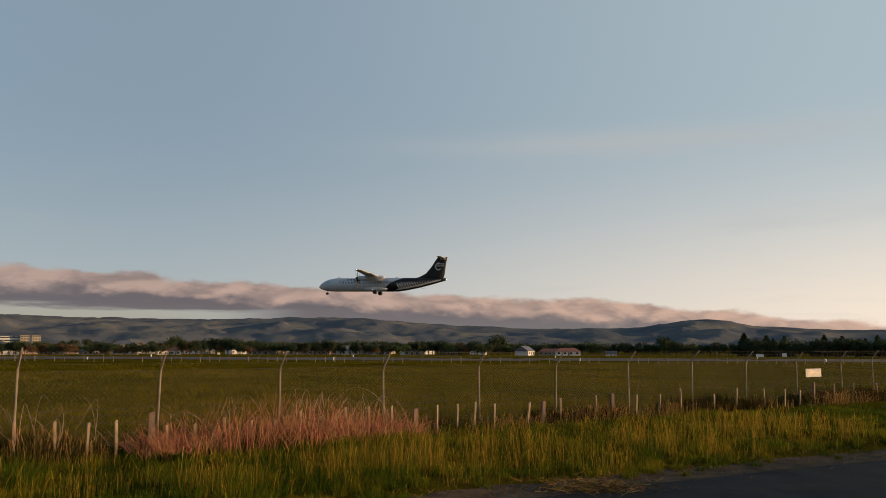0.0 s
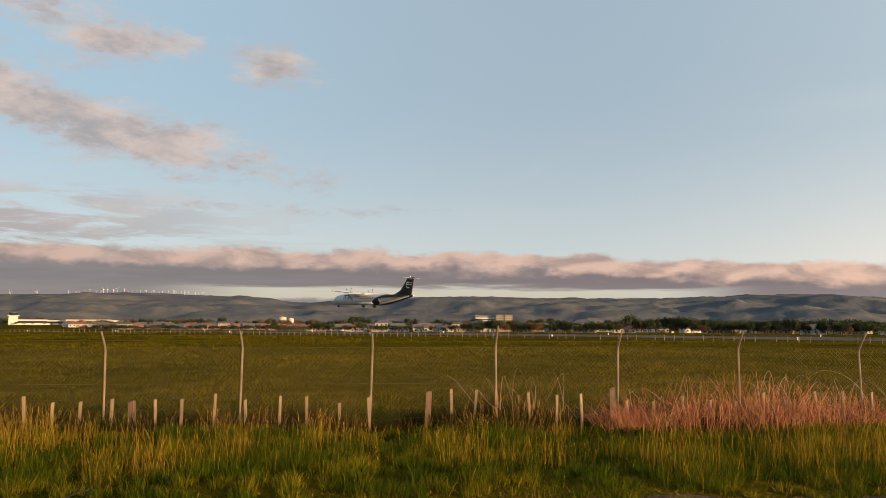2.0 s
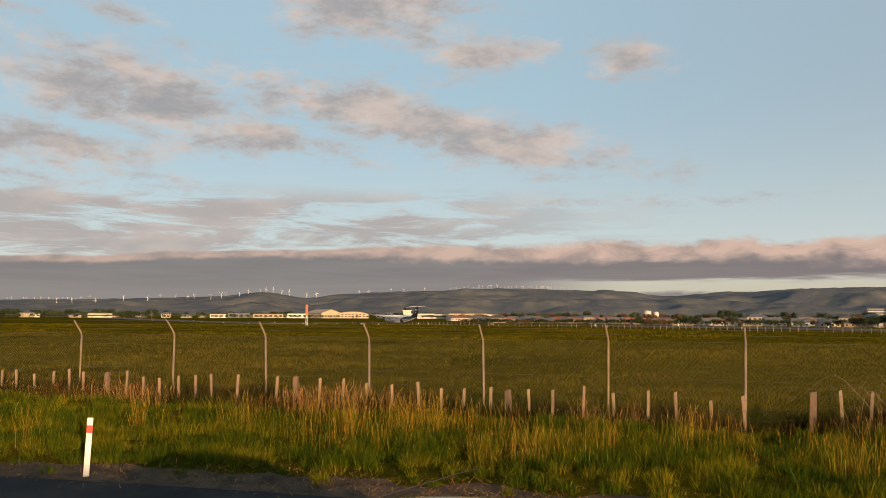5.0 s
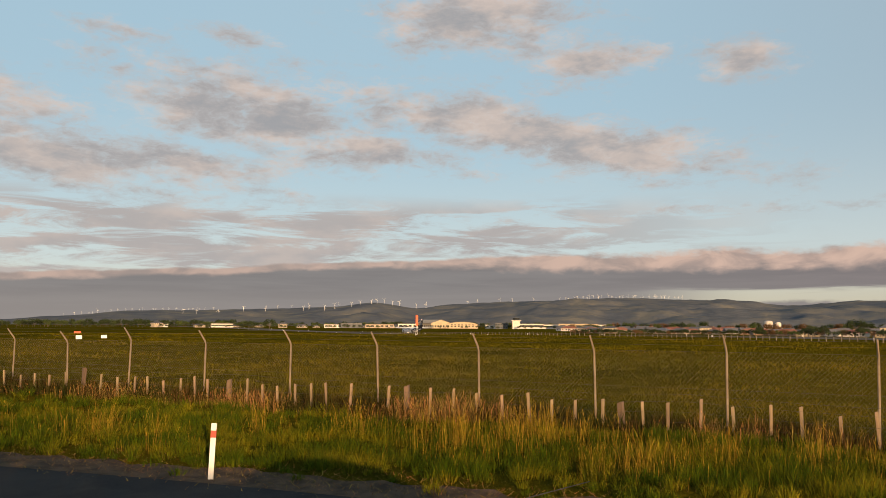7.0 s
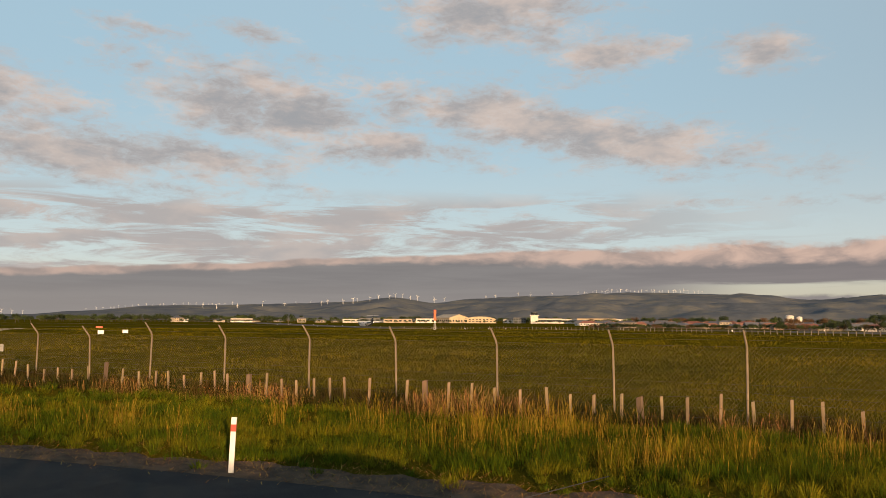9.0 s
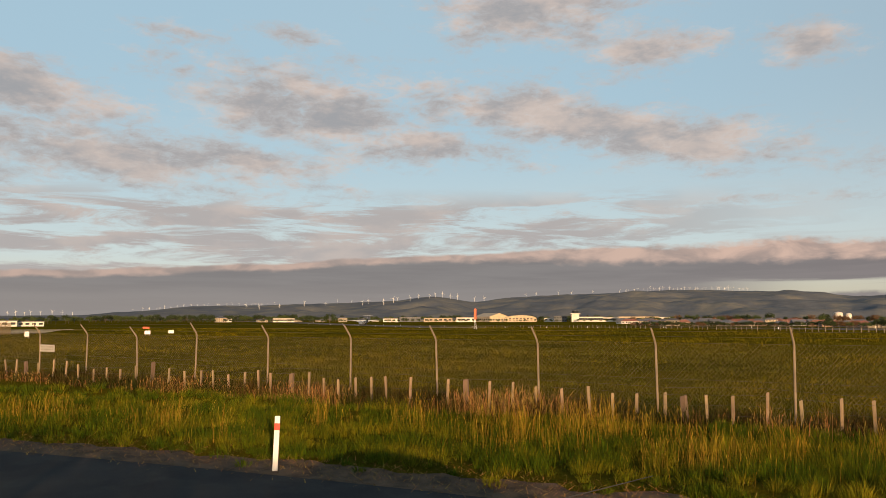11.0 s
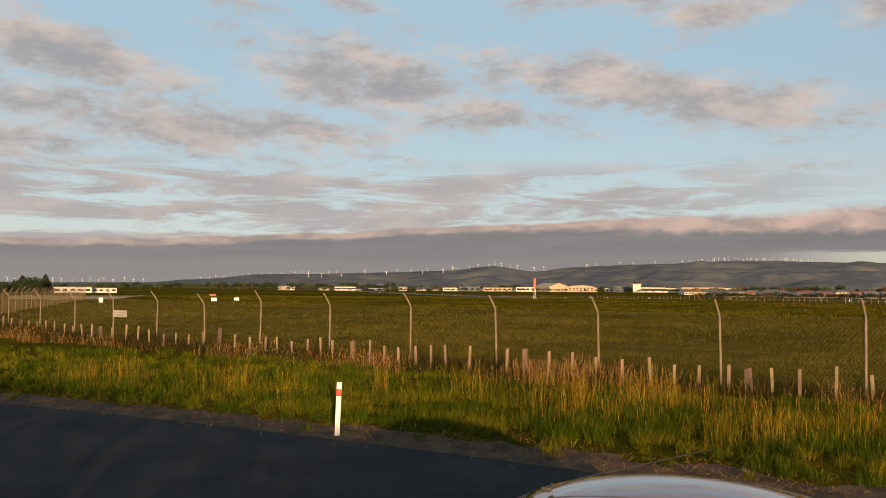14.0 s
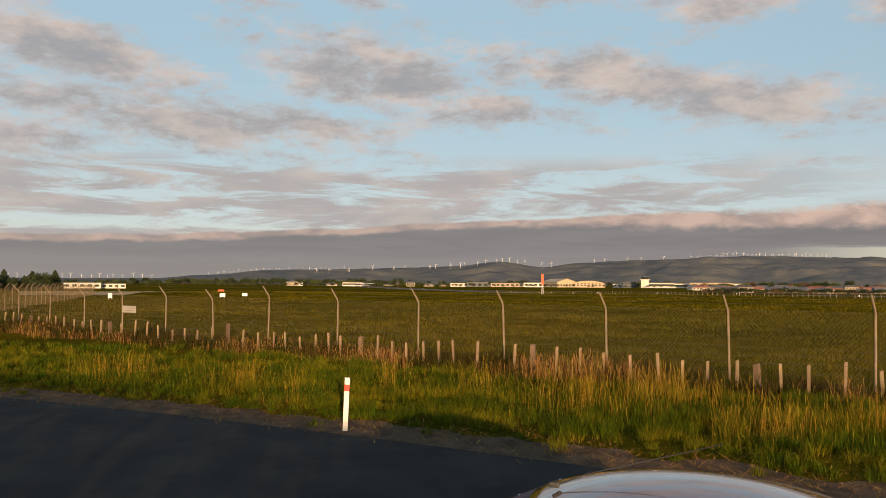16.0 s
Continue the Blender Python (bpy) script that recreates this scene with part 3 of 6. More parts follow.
def build_plane():
    plane = thing("airliner", Matrix(), "white and black twin-propeller airliner with silver fern pattern, landing", "airplane")
    # fuselage: white forward shell, black rear shell split along a slanting line
    ys = [NOSE - 0.0] + [NOSE - d for d in (0.06, 0.2, 0.45, 0.8, 1.2, 1.7, 2.3, 3.0, 3.7, 4.5)] + [6.5, 5, 3.5, 2, 0.5] + [0.5 - 0.12 * i for i in range(1, 103)] + [-12.4, -13.0, -13.6, TAIL]
    white, black = bmesh.new(), bmesh.new()
    n = 64
    rings = [hull_ring(y, n) for y in ys]
    vw = [[white.verts.new(p) for p in r] for r in rings]
    vb = [[black.verts.new(p) for p in r] for r in rings]
    for i in range(len(ys) - 1):
        for j in range(n):
            y = (ys[i] + ys[i + 1]) / 2
            c, w, h = hull(y)
            up = math.sin(2 * math.pi * (j + 0.5) / n)
            dark = y < -2.6 - 1.9 * up - 1.3 * up * up
            v, bm = (vb, black) if dark else (vw, white)
            bm.faces.new((v[i][j], v[i][(j + 1) % n], v[i + 1][(j + 1) % n], v[i + 1][j]))
    white.faces.new(vw[0])
    black.faces.new(vb[-1])
    for bm in (white, black):
        bmesh.ops.delete(bm, geom=[v for v in bm.verts if not v.link_faces], context="VERTS")
    part("fuselage", white, M["plane_white"], plane, "glossy white forward fuselage", True)
    part("rear_fuselage", black, M["plane_black"], plane, "glossy black rear fuselage", True)
    # cockpit and cabin windows
    for side in (1, -1):
        for y0, y1, z0, z1 in ((10.55, 11.15, 2.35, 2.75), (9.85, 10.45, 2.4, 2.85)):
            bm = bmesh.new()
            bm.faces.new([bm.verts.new(on_hull(y, z, side)) for y, z in ((y0, z0), (y1, z0), (y1 - 0.22, z1), (y0, z1))])
            part("cockpit_window", bm, M["plane_glass"], plane)
        for i in range(26):
            y = 7.6 - 0.62 * i
            if y < -8.6:
                break
            bm = bmesh.new()
            ring = [bm.verts.new(on_hull(y + 0.17 * math.cos(t), 2.42 + 0.23 * math.sin(t), side)) for t in (2 * math.pi * q / 8 + 0.39 for q in range(8))]
            bm.faces.new(ring)
            part("cabin_window", bm, M["plane_glass"], plane)
        # doors outlined by thin dark frames
        for y in (6.9, -9.4):
            bm = bmesh.new()
            for a, b, e, f in ((y - 0.36, y + 0.36, 2.88, 2.92), (y - 0.36, y + 0.36, 1.32, 1.36), (y - 0.38, y - 0.34, 1.32, 2.92), (y + 0.34, y + 0.38, 1.32, 2.92)):
                bm.faces.new([bm.verts.new(on_hull(p, q, side, 0.014)) for p, q in ((a, e), (b, e), (b, f), (a, f))])
            part("door_seam", bm, M["plane_metal"], plane)
        # title bars on the forward hull
        for i in range(9):
            bm = bmesh.new()
            y = 6.2 - 0.62 * i - (0.3 if i > 2 else 0)
            bm.faces.new([bm.verts.new(on_hull(p, q, side, 0.013)) for p, q in ((y, 2.86), (y - 0.42, 2.86), (y - 0.42, 3.1), (y, 3.1))])
            part("title_bar", bm, M["plane_black"], plane, "dark bar of lettering")
        # fern: a rib with leaflets
        bm = bmesh.new()
        rib = lambda u: (-4.9 - 8.3 * u, 1.25 + 1.75 * u ** 1.3)
        for i in range(18):
            u = i / 17
            y, z = rib(u)
            size = (1.9 - 1.35 * u) * (0.6 + 0.4 * math.sin(math.pi * min(1, u * 1.2 + 0.2)))
            for dirn in (1, -1):
                ca, sa = math.cos(radians(58 if dirn > 0 else -34)), math.sin(radians(58 if dirn > 0 else -34))
                tip = (y + size * ca * 0.75, z + size * sa * 0.85)
                c, w, h = hull(y)
                if abs(tip[1] - c) > 0.97 * h:
                    tip = (tip[0], c + math.copysign(0.95 * h, tip[1] - c))
                if abs(z - c) > 0.95 * h:
                    continue
                row = []
                for q in range(7):
                    v = q / 6
                    py, pz = y + (tip[0] - y) * v, z + (tip[1] - z) * v
                    wide = 0.12 * (math.sin(math.pi * min(1, 0.12 + 0.88 * v)) ** 0.7) * (1.05 - 0.5 * u)
                    row.append((bm.verts.new(on_hull(py - wide, pz, side, 0.03)), bm.verts.new(on_hull(py + wide, pz, side, 0.03))))
                for (a, b), (c1, d1) in zip(row, row[1:]):
                    bm.faces.new((a, b, d1, c1))
        prev = None
        for i in range(41):
            y, z = rib(i / 40)
            c, w, h = hull(y)
            z = min(max(z, c - 0.9 * h), c + 0.9 * h)
            now = (bm.verts.new(on_hull(y, z - 0.07, side, 0.035)), bm.verts.new(on_hull(y, z + 0.07, side, 0.035)))
            if prev:
                bm.faces.new((*prev, now[1], now[0]))
            prev = now
        part("fern_pattern", bm, M["plane_silver"], plane, "silver fern leaf painted on the black hull")
    # wing in three pieces
    def wing_piece(name, stations, label=""):
        return part(name, loft(bmesh.new(), [wing_section(*s) for s in stations]), M["plane_white"], plane, label, True)
    wing_piece("centre_wing", [(-4.9, 1.35, 2.62, 3.55, 0.17), (-1.2, 1.38, 2.65, 3.5, 0.19), (1.2, 1.38, 2.65, 3.5, 0.19), (4.9, 1.35, 2.62, 3.55, 0.17)])
    for s in (1, -1):
        wing_piece("outer_wing", [(s * 4.9, 1.35, 2.62, 3.55, 0.17), (s * 9.3, 1.13, 2.05, 3.72, 0.15), (s * 13.2, 0.93, 1.52, 3.87, 0.13), (s * 13.5, 0.7, 1.05, 3.88, 0.10)])
        bm = bmesh.new()
        rot = Matrix.Rotation(radians(22), 4, "X")
        box(bm, s * 7.0, -1.30, 3.42, 4.6, 0.62, 0.07, 0.02, rot)
        box(bm, s * 2.6, -1.52, 3.35, 2.6, 0.68, 0.07, 0.02, rot)
        part("flap", bm, M["plane_white"], plane, "lowered white wing flap")
        # engine nacelle
        rings = []
        for y, r, z in ((3.05, 0.22, 3.12), (2.95, 0.38, 3.10), (2.4, 0.48, 3.08), (1.2, 0.55, 3.05), (-0.6, 0.50, 3.10), (-1.9, 0.36, 3.22), (-2.7, 0.1, 3.35)):
            rings.append([(s * 4.05 + 0.82 * r * math.cos(t), y, z + r * 1.05 * math.sin(t)) for t in (2 * math.pi * j / 18 for j in range(18))])
        nac = part("nacelle", loft(bmesh.new(), rings), M["plane_white"], plane, "", True)
        bm = box(bmesh.new(), s * 4.05, 2.86, 2.66, 0.5, 0.5, 0.22, 0.08)
        part("intake", bm, M["plane_black"], nac)
        prop = new("propeller")
        prop.parent = plane
        prop.matrix_basis = pose(s * 4.05, 3.12, 3.12)
        tube_bm = tube(bmesh.new(), [(0, -0.1, 0), (0, 0.15, 0), (0, 0.35, 0), (0, 0.5, 0)], [0.24, 0.22, 0.14, 0.03], 12)
        part("spinner", tube_bm, M["plane_black"], prop, "", True)
        for b in range(6):
            bm = bmesh.new()
            q = Matrix.Rotation(2 * math.pi * b / 6, 4, "Y")
            rings = []
            for r, w, tw in ((0.2, 0.12, 50), (0.7, 0.30, 38), (1.3, 0.32, 25), (1.75, 0.28, 18), (1.96, 0.12, 15)):
                ct, st = math.cos(radians(tw)), math.sin(radians(tw))
                rings.append([q @ Vector((a * w * ct - c * 0.03 * st, a * w * st + c * 0.03 * ct, r)) for a, c in ((0.5, 0), (0, 1), (-0.5, 0), (0, -1))])
            part("blade", loft(bm, rings), M["plane_black"], prop)
        PROPS.append((prop, s))
    # tail fin, tailplane
    fin = bmesh.new()
    def fin_ring(z, y0, chord, th):
        return [(th * t, y0 - c * chord, z) for c, t in ((0, 0), (0.1, 0.7), (0.35, 1), (0.7, 0.6), (1, 0.08), (1, -0.08), (0.7, -0.6), (0.35, -1), (0.1, -0.7))]
    loft(fin, [fin_ring(3.15, -6.9, 6.6, 0.10), fin_ring(3.6, -8.6, 5.2, 0.13), fin_ring(4.3, -10.0, 3.95, 0.16), fin_ring(5.6, -11.1, 3.0, 0.15), fin_ring(7.0, -12.05, 2.25, 0.13), fin_ring(7.65, -12.5, 1.95, 0.11)])
    tail_fin = part("tail_fin", fin, M["plane_black"], plane, "black swept tail fin with pale emblem", True)
    for side in (1, -1):
        # emblem: a plain open ring with bars
        bm = bmesh.new()
        yc, zc = -12.65, 5.75
        for i in range(13):
            a0, a1 = radians(60 + 20 * i), radians(60 + 20 * (i + 1))
            bm.faces.new([bm.verts.new((side * 0.165, yc - r * math.cos(a) * 0.85, zc + r * math.sin(a))) for r, a in ((0.62, a0), (0.62, a1), (0.80, a1), (0.80, a0))])
        for dz in (0.02, 0.42):
            bm.faces.new([bm.verts.new((side * 0.165, y, z)) for y, z in ((yc + 0.45, zc + dz), (yc - 1.15, zc + dz), (yc - 1.15, zc + dz + 0.16), (yc + 0.45, zc + dz + 0.16))])
        part("emblem", bm, M["plane_silver"], tail_fin, "pale ring and bars on the fin")
        bm = bmesh.new()
        for y, w in ((-12.9, 0.5), (-13.6, 0.45)):
            bm.faces.new([bm.verts.new((side * 0.15, p, q)) for p, q in ((y, 7.15), (y - w, 7.15), (y - w, 7.33), (y, 7.33))])
        part("registration_bar", bm, M["plane_silver"], tail_fin, "small pale bar")
    tailplane = [(x, -12.6 - abs(x) * 0.10, 1.75 - abs(x) * 0.2, 7.42, 0.12) for x in (-3.65, -1.8, 0, 1.8, 3.65)]
    part("tailplane", loft(bmesh.new(), [wing_section(*s) for s in tailplane]), M["plane_white"], plane, "", True)
    # gear
    for s in (1, -1):
        rings = []
        for y, r in ((2.6, 0.04), (2.0, 0.32), (0.9, 0.50), (-0.7, 0.50), (-1.9, 0.32), (-2.6, 0.04)):
            rings.append([(s * 1.35 + 0.62 * r * math.cos(t) * 1.3, y, 1.12 + r * 0.8 * math.sin(t)) for t in (2 * math.pi * j / 14 for j in range(14))])
        part("gear_fairing", loft(bmesh.new(), rings), M["plane_white"], plane, "", True)
        leg = part("main_leg", tube(bmesh.new(), [(s * 1.5, 0.1, 1.1), (s * 2.05, 0, 0.43)], 0.10, 8), M["plane_metal"], plane)
        for dx in (-0.22, 0.22):
            wheel(s * 2.05 + dx, 0, 0.43, 0.43, 0.2, leg)
    leg = part("nose_leg", tube(bmesh.new(), [(0, 10.5, 1.1), (0, 10.75, 0.3)], 0.07, 8), M["plane_metal"], plane)
    for dx in (-0.18, 0.18):
        wheel(dx, 10.75, 0.24, 0.24, 0.14, leg)
    # lights
    for x, y, z, r, m in ((-13.55, 0.6, 3.88, 0.06, "lamp_glow"), (13.55, 0.6, 3.88, 0.06, "lamp_glow"), (0, TAIL - 0.05, 3.15, 0.07, "lamp_glow"), (0, -13.2, 7.72, 0.06, "beacon_glow"), (-1.95, 0.5, 0.95, 0.05, "lamp_glow")):
        bm = bmesh.new()
        bmesh.ops.create_icosphere(bm, subdivisions=2, radius=r, matrix=Matrix.Translation((x, y, z)))
        part("light", bm, M[m], plane, "small lit lamp", True)
    # antenna blades on the roof
    for y in (8.3, 2.6, -4.0):
        bm = box(bmesh.new(), 0, y, 3.55, 0.03, 0.25, 0.32, 0.01)
        part("antenna", bm, M["plane_white"], plane)
    return plane


def wheel(x, y, z, r, w, parent):
    q = Matrix.Rotation(math.pi / 2, 4, "Y")
    bm = bmesh.new()
    prof = [(-0.5, 0.62), (-0.5, 0.86), (-0.36, 0.98), (0, 1.0), (0.36, 0.98), (0.5, 0.86), (0.5, 0.62)]
    rings = [[(x + a * w, y + b * r * math.cos(t), z + b * r * math.sin(t)) for t in (2 * math.pi * j / 18 for j in range(18))] for a, b in prof]
    part("tyre", loft(bm, rings), M["rubber"], parent, "", True)


PROPS = []
airliner = build_plane()

# seconds, azimuth at which the wheels stand from the eye, height, heading, nose up
RUNWAY_D = 163.0
FLIGHT = [(0.0, 4.72, 13.1, 79.5, 0.5), (0.5, 14.2, 11.4, 80.5, 0.5), (1.0, 22.8, 9.7, 81.5, 0.7), (1.5, 30.46, 8.0, 83, 1.0), (2.0, 36.9, 6.5, 85, 1.2), (2.5, 42.5, 5.2, 86.5, 1.6),
          (3.0, 47.34, 4.0, 88.5, 2.0), (3.5, 51.4, 2.6, 89.5, 2.4), (4.0, 54.9, 1.25, 90, 2.4), (4.5, 57.8, 0.35, 90, 2.2), (5.0, 60.35, 0.0, 90, 1.0), (6.0, 64.3, 0, 90, 0), (7.5, 68.6, 0, 90, 0), (9.0, 71.85, 0, 90, 0),
          (10.0, 73.5, 0, 90, 0), (12.5, 76.75, 0, 90, 0), (14.0, 78.2, 0, 90, 0), (16.0, 79.68, 0, 90, 0)]


def motions():
    rows = []
    for t, az, h, head, up in FLIGHT:
        p = toward(az) * (RUNWAY_D / math.cos(radians(az)))
        rows.append((t, pose(p.x, p.y, max(h, land(p.x, p.y) + 0.07) if h else land(p.x, p.y) + 0.07, up, 0, head)))
    walk(airliner, rows)
    for prop, s in PROPS:
        walk(prop, [(0.1 * i, pose(s * 4.05, 3.12, 3.12, 0, 82 * i % 360, 0)) for i in range(161)])
    for rotor, first, speed in TURBINES:
        walk(rotor, [(t, pose(0, -2.6, 40.6, 0, first + speed * t, 0)) for t in range(17)])


# ---------------------------------------------------------------- roadside things
def build_marker_post():
    p = toward(80.95) * 15.1
    ob = thing("marker_post", Matrix.Translation((p.x, p.y, 0.02)) @ pose(0, 0, 0, 1.0, 2.2, 70), "white plastic road marker post with a red band", "marker post")
    bm = box(bmesh.new(), 0, 0, 0.47, 0.095, 0.03, 1.04, 0.008)
    part("blade", bm, M["white"], ob)
    bm = box(bmesh.new(), 0, 0, 0.80, 0.099, 0.034, 0.13, 0.008)
    part("band", bm, M["red"], ob, "red reflective band")


build_marker_post()

M["car_paint"] = material("deep_red_metallic_paint", (0.10, 0.012, 0.010), (0.085, 0.011, 0.010), 0.18, 0.0, scale=2, coat=1.0)
M["car_glass"] = material("dark_car_glass", (0.02, 0.022, 0.024), None, 0.06, coat=0.6)
M["car_trim"] = material("black_plastic_trim", (0.02, 0.02, 0.021), (0.03, 0.03, 0.03), 0.6, scale=20)
M["car_lamp"] = material("clear_lamp_lens", (0.6, 0.6, 0.6), None, 0.1, coat=1.0)
M["car_tail"] = material("red_lamp_lens", (0.4, 0.02, 0.02), None, 0.15, coat=1.0)


def car_section(y, z0, z1, w0, w1, n=9):
    """A cross-section: sill at z0, half width w0 below, w1 above, crowned top at z1."""
    left = [(-w0 * 0.92, z0), (-w0, z0 + 0.12), (-w0, (z0 + z1) / 2), (-(w0 + w1) / 2 * 0.99, z1 - 0.09), (-w1 * 0.86, z1 - 0.025), (-w1 * 0.5, z1 - 0.004), (0, z1)]
    pts = left + [(-x, z) for x, z in left[-2::-1]]
    return [(x, y, z) for x, z in pts]


def build_car():
    p = toward(62.7) * 5.46
    ob = thing("car", Matrix.Translation((p.x, p.y, 0.02)) @ pose(0, 0, 0, 0, 0, 148), "glossy deep red hatchback parked beside the road", "car")
    low = [(2.02, 0.35, 0.62, 0.62, 0.55), (1.9, 0.25, 0.74, 0.76, 0.66), (1.5, 0.22, 0.84, 0.82, 0.74), (0.9, 0.2, 0.93, 0.85, 0.78), (0, 0.2, 0.96, 0.85, 0.8), (-1.0, 0.2, 0.97, 0.85, 0.8), (-1.75, 0.24, 0.95, 0.82, 0.76), (-1.98, 0.32, 0.84, 0.72, 0.66)]
    part("body", loft(bmesh.new(), [car_section(*s) for s in low]), M["car_paint"], ob, "", True)
    cab = [(1.02, 0.88, 0.95, 0.78, 0.70), (0.75, 0.88, 1.14, 0.79, 0.66), (0.32, 0.88, 1.30, 0.79, 0.60), (-0.4, 0.88, 1.43, 0.79, 0.60), (-1.2, 0.88, 1.36, 0.78, 0.57), (-1.62, 0.88, 1.25, 0.76, 0.58), (-1.86, 0.88, 0.97, 0.74, 0.60)]
    part("window_glass", loft(bmesh.new(), [car_section(*s) for s in cab]), M["car_glass"], ob, "", True)
    # roof panel with rolled edges
    rows = []
    for i in range(25):
        y = 0.50 - 2.1 * i / 24
        u = (i / 24) * 2 - 1
        crown = 1.485 - 0.16 * abs(u) ** 2.1 - 0.02 * abs(u) ** 6
        w = 0.64 - 0.045 * abs(u) ** 3
        row = []
        for j in range(25):
            q = j / 24 * 2 - 1
            row.append((q * w, y, crown - 0.055 * abs(q) ** 2.2 - 0.05 * abs(q) ** 12))
        rows.append(row)
    bm = bmesh.new()
    vs = [[bm.verts.new(c) for c in r] for r in rows]
    for a, b in zip(vs, vs[1:]):
        for j in range(24):
            bm.faces.new((a[j], b[j], b[j + 1], a[j + 1]))
    geo = bmesh.ops.extrude_face_region(bm, geom=bm.faces[:])
    for v in geo["geom"]:
        if isinstance(v, bmesh.types.BMVert):
            v.co.z -= 0.03
    roof = part("roof", bm, M["car_paint"], ob, "", True)
    for s in (-1, 1):
        bm = tube(bmesh.new(), [(s * 0.60, 0.38 - 0.195 * i, 1.28 + 0.135 * (1 - abs(i / 5 - 1) ** 2.1)) for i in range(11)], 0.012, 6)
        part("gutter_strip", bm, M["car_trim"], roof)
    # pillars
    for s in (-1, 1):
        for pts in (([s * 0.74, 1.0, 0.95], [s * 0.60, 0.36, 1.27]), ([s * 0.80, -0.45, 0.95], [s * 0.62, -0.42, 1.38]), ([s * 0.74, -1.8, 0.97], [s * 0.58, -1.5, 1.25])):
            part("pillar", tube(bmesh.new(), pts, 0.04, 6), M["car_paint"], ob)
        mirror = part("mirror", box(bmesh.new(), s * 0.93, 0.72, 1.0, 0.2, 0.1, 0.13, 0.03), M["car_paint"], ob)
        part("headlamp", box(bmesh.new(), s * 0.56, 1.9, 0.66, 0.3, 0.18, 0.13, 0.04), M["car_lamp"], ob)
        part("tail_lamp", box(bmesh.new(), s * 0.62, -1.9, 0.82, 0.16, 0.14, 0.26, 0.04), M["car_tail"], ob)
    for x in (-0.78, 0.78):
        for y in (1.28, -1.25):
            w = new("wheel")
            w.parent = ob
            bm = bmesh.new()
            prof = [(-0.09, 0.19), (-0.09, 0.27), (-0.06, 0.30), (0.06, 0.30), (0.09, 0.27), (0.09, 0.19)]
            loft(bm, [[(x + a, y + r * math.cos(t), 0.30 + r * math.sin(t)) for t in (2 * math.pi * j / 20 for j in range(20))] for a, r in prof])
            part("tyre", bm, M["rubber"], w, "", True)
            bm = bmesh.new()
            loft(bm, [[(x + a, y + r * math.cos(t), 0.30 + r * math.sin(t)) for t in (2 * math.pi * j / 20 for j in range(20))] for a, r in ((-0.085, 0.19), (0.0, 0.12), (0.085, 0.19))])
            part("rim", bm, M["plane_metal"], w, "", True)
    base = (0.0, 0.33, 1.40)
    mast = part("antenna", tube(bmesh.new(), [base, (0.0, 0.08, 1.50), (0.0, -0.75, 1.74)], [0.006, 0.004, 0.0025], 6), M["car_trim"], ob, "thin black whip antenna")
    part("antenna_foot", box(bmesh.new(), base[0], base[1], 1.405, 0.035, 0.07, 0.035, 0.01), M["car_trim"], mast)


build_car()


# ---------------------------------------------------------------- grass
def from_arrays(name, v, loops, totals, mat, label, category):
    me = bpy.data.meshes.new(name)
    me.vertices.add(len(v))
    me.vertices.foreach_set("co", v.astype(np.float32).ravel())
    me.loops.add(len(loops))
    me.loops.foreach_set("vertex_index", loops.astype(np.int32))
    me.polygons.add(len(totals))
    me.polygons.foreach_set("loop_start", np.concatenate([[0], np.cumsum(totals)[:-1]]).astype(np.int32))
    me.update(calc_edges=True)
    me.validate()
    me.materials.append(mat)
    return tagged(new(name, me), label, category, kind="stuff")


def blades(name, roots, heights, widths, leans, mat, seed, label, category, bend=True, way=None):
    """Bent blades of grass from arrays, all in one mesh."""
    rng = np.random.default_rng(seed)
    n = len(roots)
    a = rng.uniform(0, 2 * np.pi, n)
    side = np.stack([np.cos(a), np.sin(a), np.zeros(n)], 1) * widths[:, None] * 0.5
    b = rng.uniform(0, 2 * np.pi, n) if way is None else way + rng.normal(0, 0.5, n)
    fall = np.stack([np.cos(b), np.sin(b), np.zeros(n)], 1) * (heights * leans)[:, None]
    up = np.zeros((n, 3))
    up[:, 2] = heights
    if bend:
        v = np.stack([roots - side, roots + side, roots + up * 0.55 + fall * 0.3 + side * 0.8, roots + up * 0.55 + fall * 0.3 - side * 0.8, roots + up + fall], 1).reshape(-1, 3)
        base = np.arange(n)[:, None] * 5
        loops = (base + np.array([0, 1, 2, 3, 3, 2, 4])).ravel()
        totals = np.tile([4, 3], n)
    else:
        v = np.stack([roots - side, roots + side, roots + up + fall], 1).reshape(-1, 3)
        loops = np.arange(3 * n)
        totals = np.full(n, 3)
    return from_arrays(name, v, loops, totals, mat, label, category)


def noise2(x, y, scale, z=0.0):
    return np.array([noise.noise((p * scale, q * scale, z)) for p, q in zip(x, y)])


